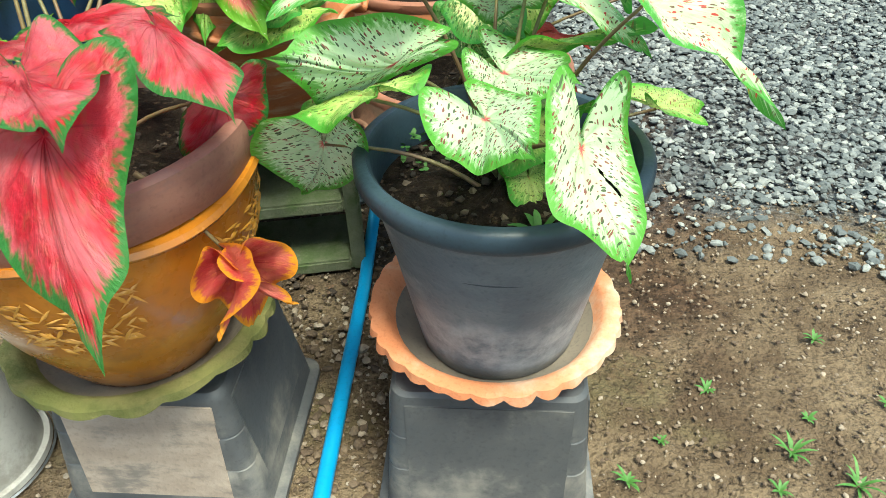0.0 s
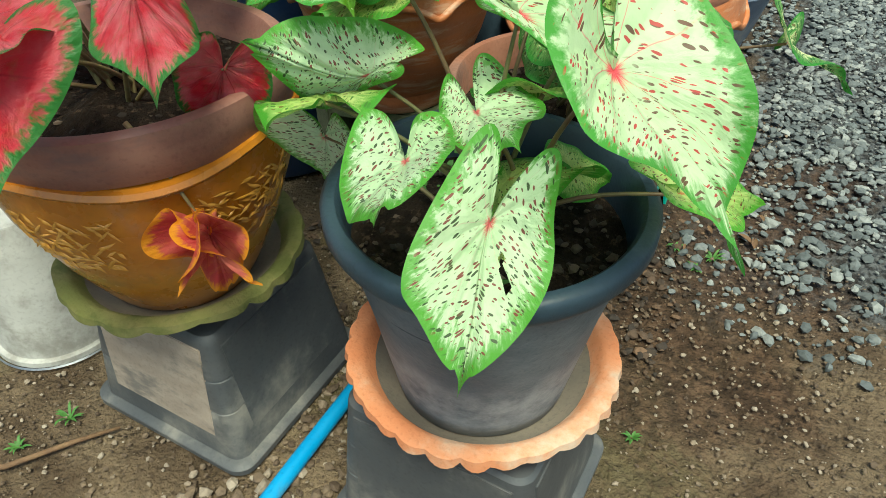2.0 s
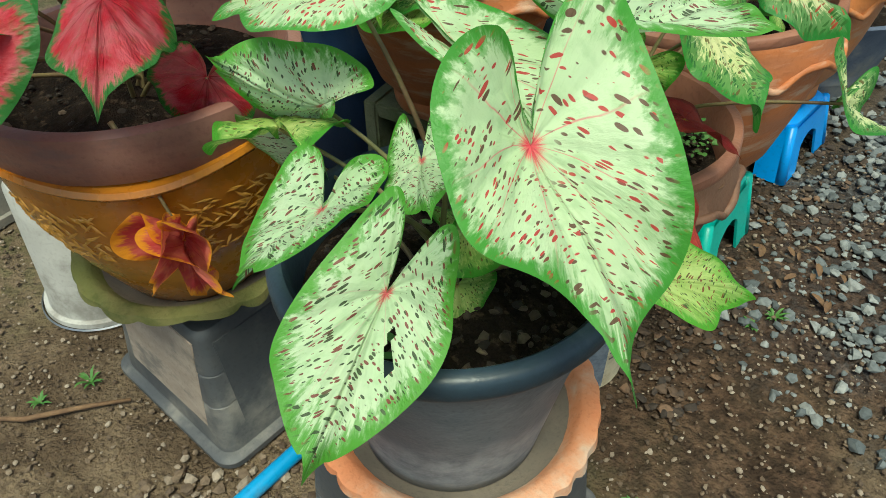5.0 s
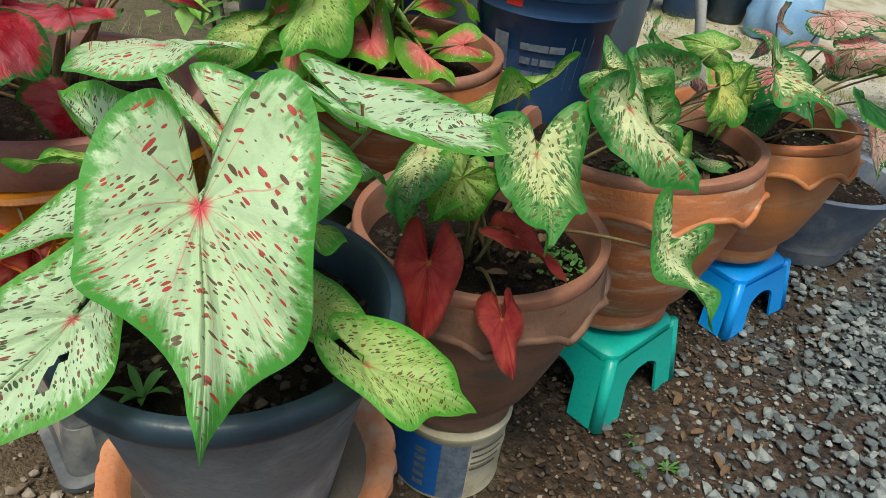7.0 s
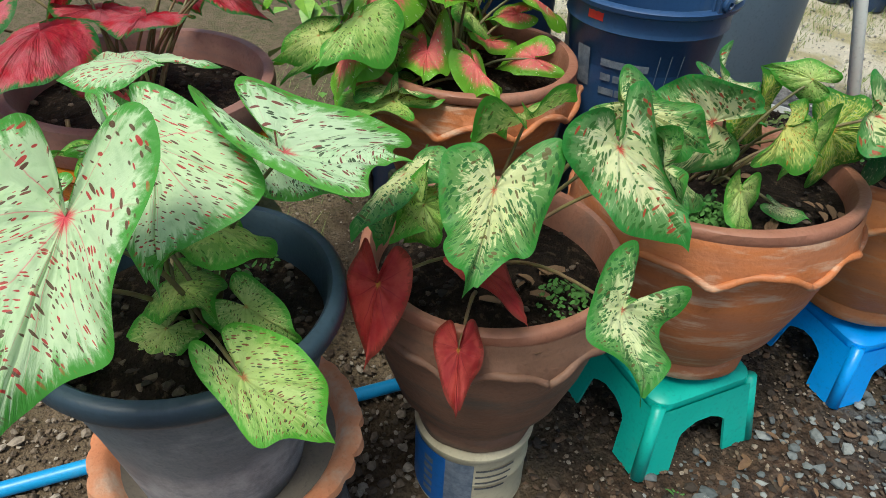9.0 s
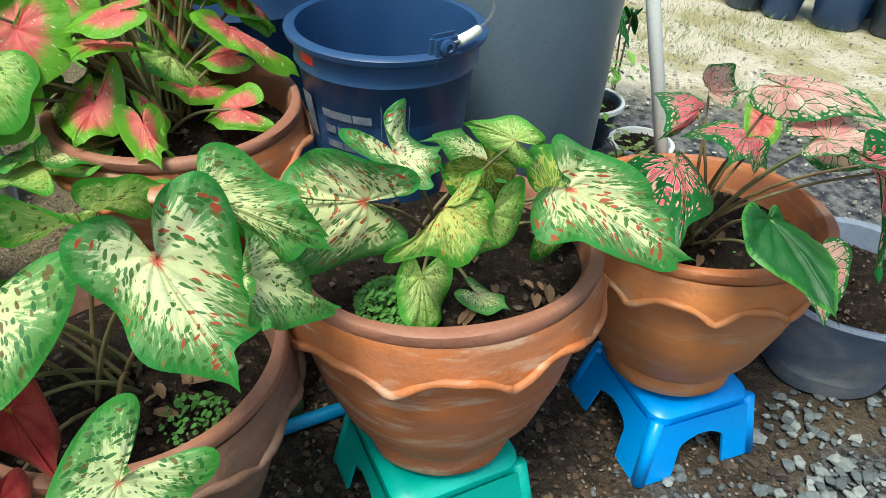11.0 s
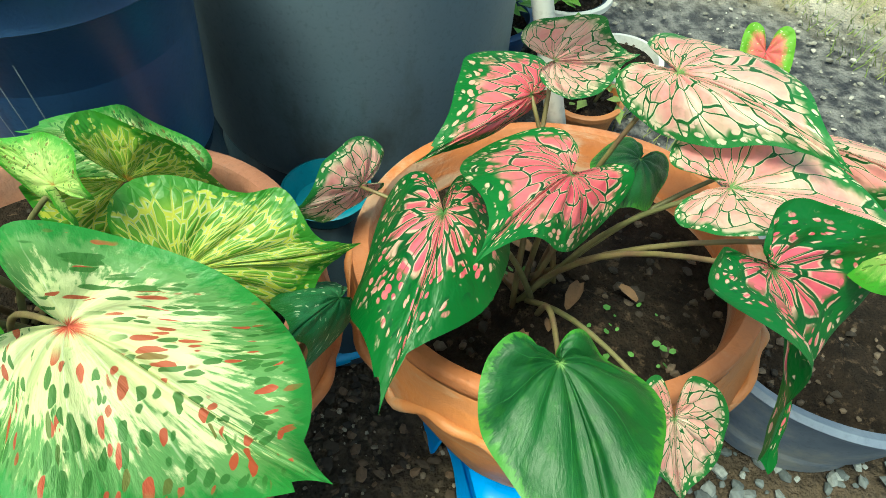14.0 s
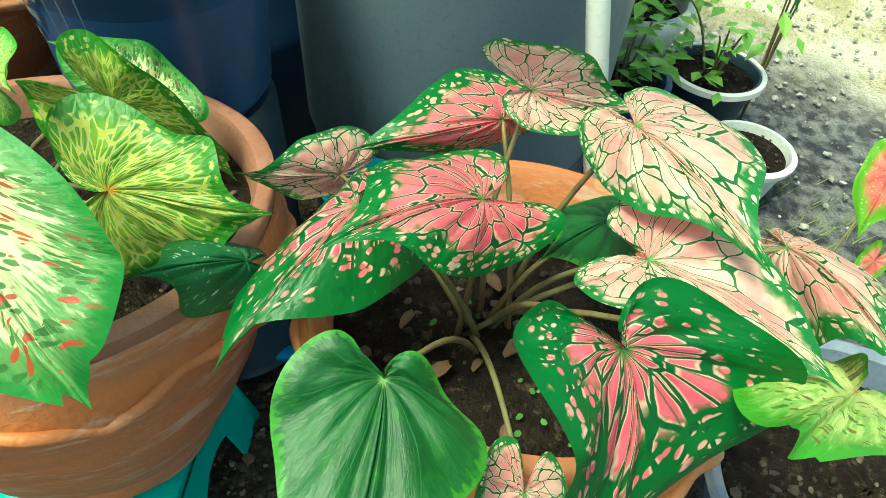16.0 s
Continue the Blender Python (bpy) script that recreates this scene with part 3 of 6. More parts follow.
def tube(points, radii, n=8, name="tube"):
    """A tapered tube along points."""
    verts, faces = [], []
    pts = [Vector(p) for p in points]
    side = None
    for i, p in enumerate(pts):
        d = (pts[min(i + 1, len(pts) - 1)] - pts[max(i - 1, 0)]).normalized()
        if side is None:
            side = d.orthogonal().normalized()
        side = (side - d * side.dot(d)).normalized()
        up = d.cross(side)
        r = radii[i] if isinstance(radii, (list, tuple)) else radii
        for k in range(n):
            a = 2 * math.pi * k / n
            verts.append(p + r * (math.cos(a) * side + math.sin(a) * up))
    for i in range(len(pts) - 1):
        for k in range(n):
            faces.append((i * n + k, i * n + (k + 1) % n, (i + 1) * n + (k + 1) % n, (i + 1) * n + k))
    faces.append(tuple(range(n - 1, -1, -1)))
    faces.append(tuple((len(pts) - 1) * n + k for k in range(n)))
    return mesh_from(verts, faces, name)


def bend(a, b, sag=0.0, lean=(0, 0), n=9):
    """Points of a bowed line from a to b."""
    a, b = Vector(a), Vector(b)
    out = []
    for i in range(n):
        s = i / (n - 1)
        p = a.lerp(b, s)
        k = math.sin(math.pi * s)
        out.append(p + Vector((lean[0] * k, lean[1] * k, sag * k)))
    return out


def box_mesh(sx, sy, sz, bevel=0.004, name="box"):
    bm = bmesh.new()
    bmesh.ops.create_cube(bm, size=1)
    bmesh.ops.scale(bm, vec=(sx, sy, sz), verts=bm.verts)
    if bevel:
        bmesh.ops.bevel(bm, geom=bm.edges, offset=bevel, segments=2, affect="EDGES")
    me = bpy.data.meshes.new(name)
    bm.to_mesh(me)
    bm.free()
    return me


# ---- leaves ----
HALF = ((0.0, 1.0), (0.018, 0.93), (0.052, 0.86), (0.118, 0.765), (0.208, 0.65), (0.306, 0.52), (0.385, 0.39), (0.435, 0.26), (0.462, 0.12), (0.468, -0.02), (0.455, -0.14), (0.425, -0.26),
        (0.375, -0.365), (0.30, -0.43), (0.215, -0.44), (0.14, -0.395), (0.085, -0.30), (0.046, -0.185), (0.022, -0.09), (0.008, -0.03))
RINGS = (0.0, 0.1, 0.2, 0.3, 0.38, 0.46, 0.56, 0.68, 0.80, 0.88, 0.94, 1.0)
leaf_count = [0]


PULLS = ((0, 0), (0, 1), (0.30, -0.43), (-0.30, -0.43), (0.468, -0.02), (-0.468, -0.02), (0.31, 0.52), (-0.31, 0.52))
_pn = np.array(PULLS)


def near_pulls(q):
    """How much each of the heart, tip, lobes and flanks counts at points q of the blade."""
    return np.exp(-((q[:, None] - _pn[None]) ** 2).sum(2) / 0.25)


PULL_SOLVE = np.linalg.inv(near_pulls(_pn) + 1e-6 * np.eye(8))


def blade(size, sides, lobes, droop, skew, folds, lift, ruffle, narrow=1.0, pull=None, holes=()):
    """A heart-shaped blade that lies with its heart at the origin and its tip along y; the rear lobes are split by a notch."""
    leaf_count[0] += 1
    rnd = random.Random(leaf_count[0] * 7 + 3)
    ph = [rnd.uniform(0, 6.28) for _ in range(4)]
    half = []
    for i in range(len(HALF) - 1):
        a, b, c, d = (HALF[max(0, min(len(HALF) - 1, i + q))] for q in (-1, 0, 1, 2))
        for t in (0.0, 1 / 3, 2 / 3):
            half.append(tuple(max(0.0, v) if e == 0 else v for e, v in enumerate(0.5 * (2 * b[e] + (c[e] - a[e]) * t + (2 * a[e] - 5 * b[e] + 4 * c[e] - d[e]) * t * t + (3 * b[e] - a[e] - 3 * c[e] + d[e]) * t ** 3) for e in (0, 1))))
    half.append(HALF[-1])
    outline = [(-u, v) for u, v in reversed(half[1:])] + half
    n = len(outline)
    curl = [rnd.uniform(-1, 1) for _ in range(3)]
    flat = np.array([(u * k, v * k) for k in RINGS for u, v in outline])
    bent = near_pulls(flat) @ PULL_SOLVE @ np.array([(0, 0, 0), *pull]) if pull else np.zeros((len(flat), 3))
    verts, uvs, uv2 = [], [], []
    for k in RINGS:
        for j, (u0, v0) in enumerate(outline):
            turn = (j / (n - 1) - 0.5)
            u, v = u0 * k, v0 * k
            wav = 1 + (0.035 + 0.3 * max(0.0, ruffle - 0.035)) * k * math.sin(turn * 40 + ph[0]) + 0.03 * k * math.sin(turn * 23 + ph[1])
            u, v = u * wav * narrow, v * (wav if abs(turn) > 0.06 else 1)
            w, l, f = (sides[0], lobes[0], folds[0]) if u > 0 else (sides[1], lobes[1], folds[1])
            a, b = max(v, 0), max(-v, 0)
            x = u * w + skew * a * a
            y = v * (l if v < 0 else 1)
            z = -droop * a * a - f * (u / 0.46) ** 2 + lift * (b / 0.4) ** 2
            z += ruffle * (k ** 3) * (math.sin(turn * 50 + ph[2]) * 0.6 + math.sin(turn * 29 + ph[3])) * 0.5
            z += (0.042 + 0.9 * max(0.0, ruffle - 0.035)) * k * k * (curl[0] * math.sin(turn * 9 + ph[0]) + curl[1] * math.sin(turn * 15 + ph[1]))
            z += 0.027 * abs(math.sin(turn * math.pi * 13)) * k * (1.15 - k) * 3.2 + 0.010 * math.sin(k * 17 + turn * 20 + ph[2]) * k
            bx, by, bz = bent[len(verts)].tolist()
            verts.append(((x + bx) * size, (y + by) * size, (z + bz) * size))
            uvs.append((k, turn))
            uv2.append((u0 * k, v0 * k))
    faces = []
    for i in range(len(RINGS) - 1):
        for j in range(n - 1):
            q = (i * n + j, (i + 1) * n + j, (i + 1) * n + j + 1, i * n + j + 1)
            cu, cv = (flat[q[0]] + flat[q[2]]) / 2
            if any(math.hypot(cu - hu, (cv - hv) * 0.6) < hr for hu, hv, hr in holes):
                continue
            faces.append(q if i else q[:3])
    me = mesh_from(verts, [tuple(reversed(f)) for f in faces], "blade")
    for name, src in (("rim", uvs), ("blade", uv2)):
        lay = me.uv_layers.new(name=name)
        for lp in me.loops:
            lay.data[lp.index].uv = src[lp.vertex_index]
    return me


def leaf(plant, sort, at, turn, size, sides=(1, 1), lobes=(1, 1), droop=0.12, skew=0.0, folds=(0.05, 0.05), lift=0.0, foot=None, ruffle=0.032, narrow=1.0, stem=True, pull=None, holes=()):
    """One leaf of a plant with its stalk, placed in the world; foot: where the stalk leaves the soil."""
    ob = put("leaf", blade(size, sides, lobes, droop, skew, folds, lift, ruffle, narrow, pull, holes), BLADES[sort], plant)
    base = plant.matrix_world.inverted()
    ob.matrix_local = base @ pose(*at, *turn)
    if stem:
        rnd = random.Random(leaf_count[0])
        f = foot or (plant.location.x + rnd.uniform(-0.03, 0.03), plant.location.y + rnd.uniform(-0.03, 0.03), plant.location.z - 0.01)
        a, b = base @ Vector(f), base @ Vector(at)
        b.z -= 0.002
        out = (b - a) * 0.12
        pts = bend(a, b, 0.02, (out.x * -0.6, out.y * -0.6), 10)
        put("stalk", tube(pts, [0.0036 - 0.0017 * i / 9 for i in range(10)], 7, "stalk"), M_STEM if rnd.random() < 0.6 else M_STEMG, plant)
    return ob


# ---- ground ----
def make_ground():
    step_ = 0.045
    xs = [-60, -20, -8, -4] + [round(-2.2 + step_ * i, 4) for i in range(int(4.6 / step_))] + [3.4, 5, 9, 20, 60]
    ys = [-60, -20, -6, -2] + [round(-0.2 + step_ * i, 4) for i in range(int(5.2 / step_))] + [6.4, 9, 20, 60]
    verts = []
    for y in ys:
        for x in xs:
            h = 0.0
            if -2.3 < x < 2.5 and -0.3 < y < 5.1:
                h = 0.012 * noise.noise((x * 4, y * 4, 0)) + 0.007 * noise.noise((x * 13, y * 13, 5))
            verts.append((x, y, h - 0.006))
    n = len(xs)
    faces = [(j * n + i, j * n + i + 1, (j + 1) * n + i + 1, (j + 1) * n + i) for j in range(len(ys) - 1) for i in range(n - 1)]
    tagged(put("ground", mesh_from(verts, faces, "ground"), ground_material()), "brown packed dirt yard with mud, painted shade under the pots, and sand paled for sunlight", "ground", kind="structure")


def stones(name, spots, mat, label, category, flat=0.65, parent=None):
    """Many loose stones as one mesh: spots of (x, y, z, size)."""
    t = (1 + 5 ** 0.5) / 2
    base = np.array([(-1, t, 0), (1, t, 0), (-1, -t, 0), (1, -t, 0), (0, -1, t), (0, 1, t), (0, -1, -t), (0, 1, -t), (t, 0, -1), (t, 0, 1), (-t, 0, -1), (-t, 0, 1)]) / 1.9
    tri = np.array([(0, 11, 5), (0, 5, 1), (0, 1, 7), (0, 7, 10), (0, 10, 11), (1, 5, 9), (5, 11, 4), (11, 10, 2), (10, 7, 6), (7, 1, 8), (3, 9, 4), (3, 4, 2), (3, 2, 6), (3, 6, 8), (3, 8, 9), (4, 9, 5), (2, 4, 11), (6, 2, 10), (8, 6, 7), (9, 8, 1)])
    rng = np.random.default_rng(len(spots))
    vs, fs = [], []
    for i, (x, y, z, s) in enumerate(spots):
        b = base * rng.uniform(0.62, 1.25, (12, 1)) * np.array([rng.uniform(0.7, 1.2), rng.uniform(0.6, 1.0), flat * rng.uniform(0.7, 1.1)]) * s / 2
        a, tl = rng.uniform(0, 6.28), rng.uniform(-0.5, 0.5)
        ca, sa, ct, st = math.cos(a), math.sin(a), math.cos(tl), math.sin(tl)
        R = np.array([[ca, -sa, 0], [sa, ca, 0], [0, 0, 1]]) @ np.array([[1, 0, 0], [0, ct, -st], [0, st, ct]])
        vs.append(b @ R.T + np.array([x, y, z + s * flat * 0.22]))
        fs.append(tri + 12 * i)
    v, f = np.concatenate(vs), np.concatenate(fs)
    me = mesh_from(v.tolist(), f.tolist(), name, smooth=False)
    ob = put(name, me, mat, parent)
    return tagged(ob, label, "" if parent else category, kind="stuff")


def scatter(seed, count, box, lo, hi, inside):
    rnd = random.Random(seed)
    out = []
    while len(out) < count:
        x, y = rnd.uniform(box[0], box[2]), rnd.uniform(box[1], box[3])
        if inside(x, y, rnd):
            out.append((x, y, 0.0, lo + (hi - lo) * rnd.random() ** 2))
    return out


def gravel_here(x, y, rnd):
    w = 0.12 * noise.noise((x * 3, y * 3, 2))
    edge = min(x - 0.55 + w, y - 1.96 + 0.2 * (x - 0.8) + w)
    if x < 1.05 and y < 2.5 and rnd.random() < 0.45:
        return False
    return edge > 0.12 or (edge > -0.12 and rnd.random() < 0.35)


make_ground()
stones("gravel", scatter(1, 17000, (0.42, 1.65, 2.3, 4.0), 0.010, 0.038, gravel_here), M_GRAVEL, "loose grey crushed-stone gravel on the drive", "gravel", flat=0.55)
stones("far_gravel", scatter(2, 7000, (0.5, 3.8, 4.0, 7.0), 0.02, 0.05, gravel_here), M_GRAVEL, "grey crushed-stone gravel farther along the drive", "gravel")
stones("dirt_pebbles", scatter(3, 26000, (-1.3, 0.4, 2.0, 2.7), 0.0025, 0.0135, lambda x, y, r: not (x > 0.75 and y > 2.1)), M_PEBBLE, "small brown pebbles and crumbs of dirt", "pebbles")
stones("pipe_side_stones", scatter(4, 900, (0.02, 0.8, 0.42, 1.6), 0.008, 0.03, lambda x, y, r: True), M_PEBBLE, "loose brown stones beside the blue pipe", "stones")
stones("yard_stones", scatter(6, 4200, (-2.4, 2.7, 0.5, 5.0), 0.004, 0.022, lambda x, y, r: x < 0.4 and y + x * -0.3 > 2.8), M_YARD, "scattered small stones on the muddy yard", "stones")
stones("bed_litter", scatter(5, 2400, (-0.2, 1.6, 0.65, 2.75), 0.006, 0.03, lambda x, y, r: True), M_BEDLITTER, "dark soil crumbs and leaf litter under the stools", "litter", flat=0.35)


# ---- pots, saucers, stands ----
def soil_part(parent, radius, z, seed, crumbs=150):
    verts_n = 40
    prof = [(radius, z), (radius * 0.8, z + 0.004), (radius * 0.5, z + 0.012), (radius * 0.2, z + 0.016), (0.004, z + 0.017)]
    rs = random.Random(seed)
    ph = rs.uniform(0, 6)
    me = lathe(prof, verts_n, lambda a, i: (0, 0.006 * math.sin(3 * a + ph + i) + 0.004 * math.sin(7 * a + i * 2) if i else 0), "soil", close=False)
    me.flip_normals()
    soil = put("soil", me, M_SOIL, parent, "dark crumbly potting soil")
    pts = []
    for _ in range(crumbs):
        a, r = rs.uniform(0, 6.283), radius * math.sqrt(rs.random()) * 0.96
        pts.append((r * math.cos(a), r * math.sin(a), z + 0.016 * (1 - r / radius) + 0.002, rs.uniform(0.004, 0.017)))
    stones("soil_litter", pts, M_CRUMB, "soil crumbs and bark chips", "crumbs", 0.6, parent)


def black_pot(x, y, base, rim_z, rim_r, foot_r, seed):
    p = thing("plastic_pot", x, y, base, "large round black plastic flower pot, faded grey, in a clay saucer", "flower pot")
    h = rim_z - base
    prof = [(foot_r - 0.01, 0.0), (foot_r, 0.008), (foot_r + 0.004, 0.03), (foot_r + (rim_r - 0.018 - foot_r) * 0.55, h * 0.55), (rim_r - 0.018, h - 0.032), (rim_r - 0.004, h - 0.03), (rim_r, h - 0.022), (rim_r, h - 0.006), (rim_r - 0.006, h),
            (rim_r - 0.016, h), (rim_r - 0.021, h - 0.006), (rim_r - 0.026, h - 0.05), (rim_r - 0.034, h - 0.10)]
    put("body", lathe(prof[:5], 72, lambda a, i: (0.0008 * math.sin(3 * a + i), 0), "pot_body", close=False), M_FADED, p)
    put("rim", lathe(prof[4:], 72, None, "pot_rim", close=False), M_BLACK, p, "dark blue-black rolled rim")
    soil_part(p, rim_r - 0.028, h - 0.06, seed, 260)
    return p


def saucer(x, y, base, rim_r, height, scallops, mat, label, n_in=None):
    s = thing("plant_saucer", x, y, base, label, "plant saucer")
    prof = [(rim_r * 0.60, 0), (rim_r * 0.72, 0.004), (rim_r * 0.86, height * 0.5), (rim_r * 1.0, height * 0.80), (rim_r * 1.03, height * 0.86), (rim_r * 1.02, height), (rim_r * 0.93, height * 1.02), (rim_r * 0.88, height * 0.95), (rim_r * 0.80, height * 0.5), (rim_r * 0.70, 0.014), (0.01, 0.012)]
    amp = {3: 0.3, 4: 1.0, 5: 0.8, 6: 0.25}

    def wave(a, i):
        k = amp.get(i, 0)
        s_ = abs(math.sin(a * scallops / 2 + 0.5 * math.sin(3 * a) + 0.35 * math.sin(7 * a + 1))) ** 0.7
        k *= 0.75 + 0.35 * math.sin(5 * a + 2)
        return (0.008 * k * (s_ - 0.5), -0.009 * k * s_ if i in (3, 4) else 0.003 * k * math.sin(a * 5))
    put("dish", lathe(prof, 160, wave, "saucer_dish"), mat, s)
    if n_in:
        put("wet_floor", lathe([(rim_r * 0.82, height * 0.62), (rim_r * 0.71, 0.019), (0.01, 0.018)], 48, None, "floor", close=False), n_in, s, "damp grey inside of the saucer")
    return s


def stand(x, y, height, top, foot, rz, seed, dusty=()):
    """A tapered square planter turned upside down, with its lip on the ground."""
    s = thing("planter_stand", x, y, 0.0, "upside-down square black plastic planter, dusty, as a stand", "planter", rz=rz)
    lip = foot + 0.016
    prof = [(lip - 0.004, 0.03, 0.0), (lip, 0.034, 0.004), (lip, 0.034, 0.016), (lip - 0.006, 0.03, 0.021), (foot, 0.028, 0.022)]
    for k in range(1, 8):
        s_ = k / 7.5
        hw = foot + (top - foot) * s_
        z = 0.022 + (height - 0.022) * s_
        prof += [(hw, 0.026, z - 0.0025), (hw - 0.0022, 0.026, z), (hw, 0.026, z + 0.0025)] if k in (3, 5) else [(hw, 0.026, z)]
    prof += [(top, 0.026, height - 0.006), (top - 0.006, 0.022, height)]
    put("body", square_body(prof, "stand_body"), M_STAND, s)
    for k in range(4):
        a = k * math.pi / 2
        mid, z = (foot + top) / 2, height / 2
        pan = box_mesh(top * 1.72, 0.004, height * 0.86, 0.0015, "panel")
        ob = put("panel", pan, M_DUST if k in dusty else M_STAND, s, "dust-caked flat side panel" if k in dusty else "raised flat side panel")
        lean = math.degrees(math.atan2(foot - top, height))
        ob.matrix_local = pose(mid * math.sin(a), -mid * math.cos(a), z, -lean, 0, math.degrees(a))
    return s


def clay_pot(x, y, base, rim_z, rim_r, foot_r, mat, label, seed, scallops=9, soil_drop=0.06, crumbs=170, rim_mat=None, lean=0.0):
    p = thing("clay_pot", x, y, base, label, "flower pot")
    p.matrix_world = pose(x, y, base, 0, lean, 0)
    h = rim_z - base
    prof = [(foot_r * 0.94, 0), (foot_r, 0.006), (foot_r * 1.02, 0.026), (foot_r * 0.98, 0.036), (foot_r + (rim_r - foot_r) * 0.36, h * 0.24), (foot_r + (rim_r - foot_r) * 0.67, h * 0.48), (foot_r + (rim_r - foot_r) * 0.88, h * 0.70), (rim_r * 0.955, h * 0.86), (rim_r * 0.985, h * 0.94),
            (rim_r * 1.0, h - 0.014), (rim_r * 0.995, h - 0.003), (rim_r * 0.975, h), (rim_r * 0.92, h - 0.001), (rim_r * 0.895, h - 0.012), (rim_r * 0.875, h - 0.06), (rim_r * 0.80, h - 0.12)]
    put("body", lathe(prof[:9], 80, lambda a, i: (0.0012 * math.sin(5 * a + i) + 0.0008 * math.sin(9 * a - i), 0), "clay_body", close=False), mat, p)
    put("rim", lathe(prof[8:], 80, lambda a, i: (0.0012 * math.sin(5 * a + i + 8), 0.0015 * math.sin(3 * a + seed)), "clay_rim", close=False), rim_mat or M_CLAYRIM, p, "worn clay rim")
    # the scalloped collar that hangs below the rim
    cz = h * 0.80
    cr = foot_r + (rim_r - foot_r) * 0.90
    col = [(rim_r * 0.99, h - 0.02), (rim_r * 1.004, h - 0.03), (rim_r * 0.995, cz + 0.022), (cr + 0.014, cz), (cr + 0.011, cz - 0.008), (cr - 0.004, cz - 0.008)]

    def wave(a, i):
        k = (0, 0, 0.4, 1, 1, 1)[i]
        s_ = abs(math.sin(a * scallops / 2 + 0.25 * math.sin(2 * a)))
        return (0.005 * k, 0.028 * k * s_ - 0.016 * k)
    put("collar", lathe(col, 180, wave, "collar", close=False), mat, p, "scalloped clay collar")
    cord = []
    for k in range(181):
        a = 2 * math.pi * k / 180
        s_ = abs(math.sin(a * scallops / 2 + 0.25 * math.sin(2 * a)))
        w_ = cr + 0.018 + 0.003 * math.sin(scallops * 2 * a)
        cord.append((w_ * math.cos(a), w_ * math.sin(a), cz - 0.018 + 0.028 * s_))
    put("wavy_cord", tube(cord, 0.0065, 8, "wavy_cord"), mat, p, "raised wavy clay cord")
    soil_part(p, rim_r * 0.88, h - soil_drop, seed, crumbs)
    return p


def glazed_pot(x, y, base, rim_z, rim_r, foot_r, seed):
    p = thing("glazed_pot", x, y, base, "amber-glazed clay pot with gold relief flowers, in a mossy saucer", "flower pot")
    h = rim_z - base
    body = [(foot_r * 0.95, 0), (foot_r, 0.006), (foot_r * 1.12, 0.03), (rim_r * 0.78, h * 0.30), (rim_r * 0.93, h * 0.55), (rim_r * 0.985, h * 0.74), (rim_r * 0.99, h * 0.80), (rim_r * 0.93, h * 0.82)]
    put("body", lathe(body, 80, None, "glazed_body"), M_GLAZE, p)
    ridge = [(rim_r * 0.95, h * 0.77), (rim_r * 1.03, h * 0.785), (rim_r * 1.045, h * 0.80), (rim_r * 1.03, h * 0.82), (rim_r * 0.95, h * 0.83)]
    put("ridge", lathe(ridge, 80, lambda a, i: (0, 0.008 * math.sin(4 * a + 1)), "ridge", close=False), M_GLAZE, p)
    rim = [(rim_r * 0.96, h * 0.80), (rim_r * 1.005, h * 0.82), (rim_r * 1.03, h * 0.95), (rim_r * 1.02, h * 0.99), (rim_r * 0.99, h), (rim_r * 0.94, h * 0.995), (rim_r * 0.90, h * 0.95), (rim_r * 0.85, h * 0.78)]
    put("rim", lathe(rim, 80, lambda a, i: (0.002 * math.sin(3 * a), 0), "rim"), M_GLAZERIM, p, "bare brown clay rim")
    # raised leaf sprigs round the belly
    rs = random.Random(seed)
    for g in range(5):
        ga = math.radians(-75 + g * 72)
        verts, faces = [], []
        for k in range(95):
            a = ga + rs.uniform(-0.36, 0.36)
            z = h * rs.uniform(0.40, 0.68)
            rr = rim_r * (0.78 + (0.93 - 0.78) * (z / h - 0.30) / 0.25 if z / h < 0.55 else 0.93 + 0.055 * (z / h - 0.55) / 0.19) + 0.001
            ln, wd, tw = rs.uniform(0.008, 0.017), rs.uniform(0.0014, 0.003), rs.choice((0.5, 2.6)) + rs.uniform(-0.5, 0.5)
            c = len(verts)
            for dx, dz, dr in ((-1, 0, 0), (0, 1, 0), (1, 0, 0), (0, -1, 0), (0, 0, 1)):
                ex = dx * ln * math.cos(tw) - dz * wd * math.sin(tw)
                ez = dx * ln * math.sin(tw) + dz * wd * math.cos(tw)
                aa = a + ex / rr
                verts.append(((rr + dr * 0.0028) * math.cos(aa), (rr + dr * 0.0028) * math.sin(aa), z + ez))
            faces += [(c, c + 1, c + 4), (c + 1, c + 2, c + 4), (c + 2, c + 3, c + 4), (c + 3, c, c + 4)]
        tagged(put("relief", mesh_from(verts, [tuple(reversed(f)) for f in faces], "relief"), M_RELIEF, p, "raised golden leaf ornament"), kind="stuff")
    soil_part(p, rim_r * 0.87, h * 0.86, seed, 170)
    return p


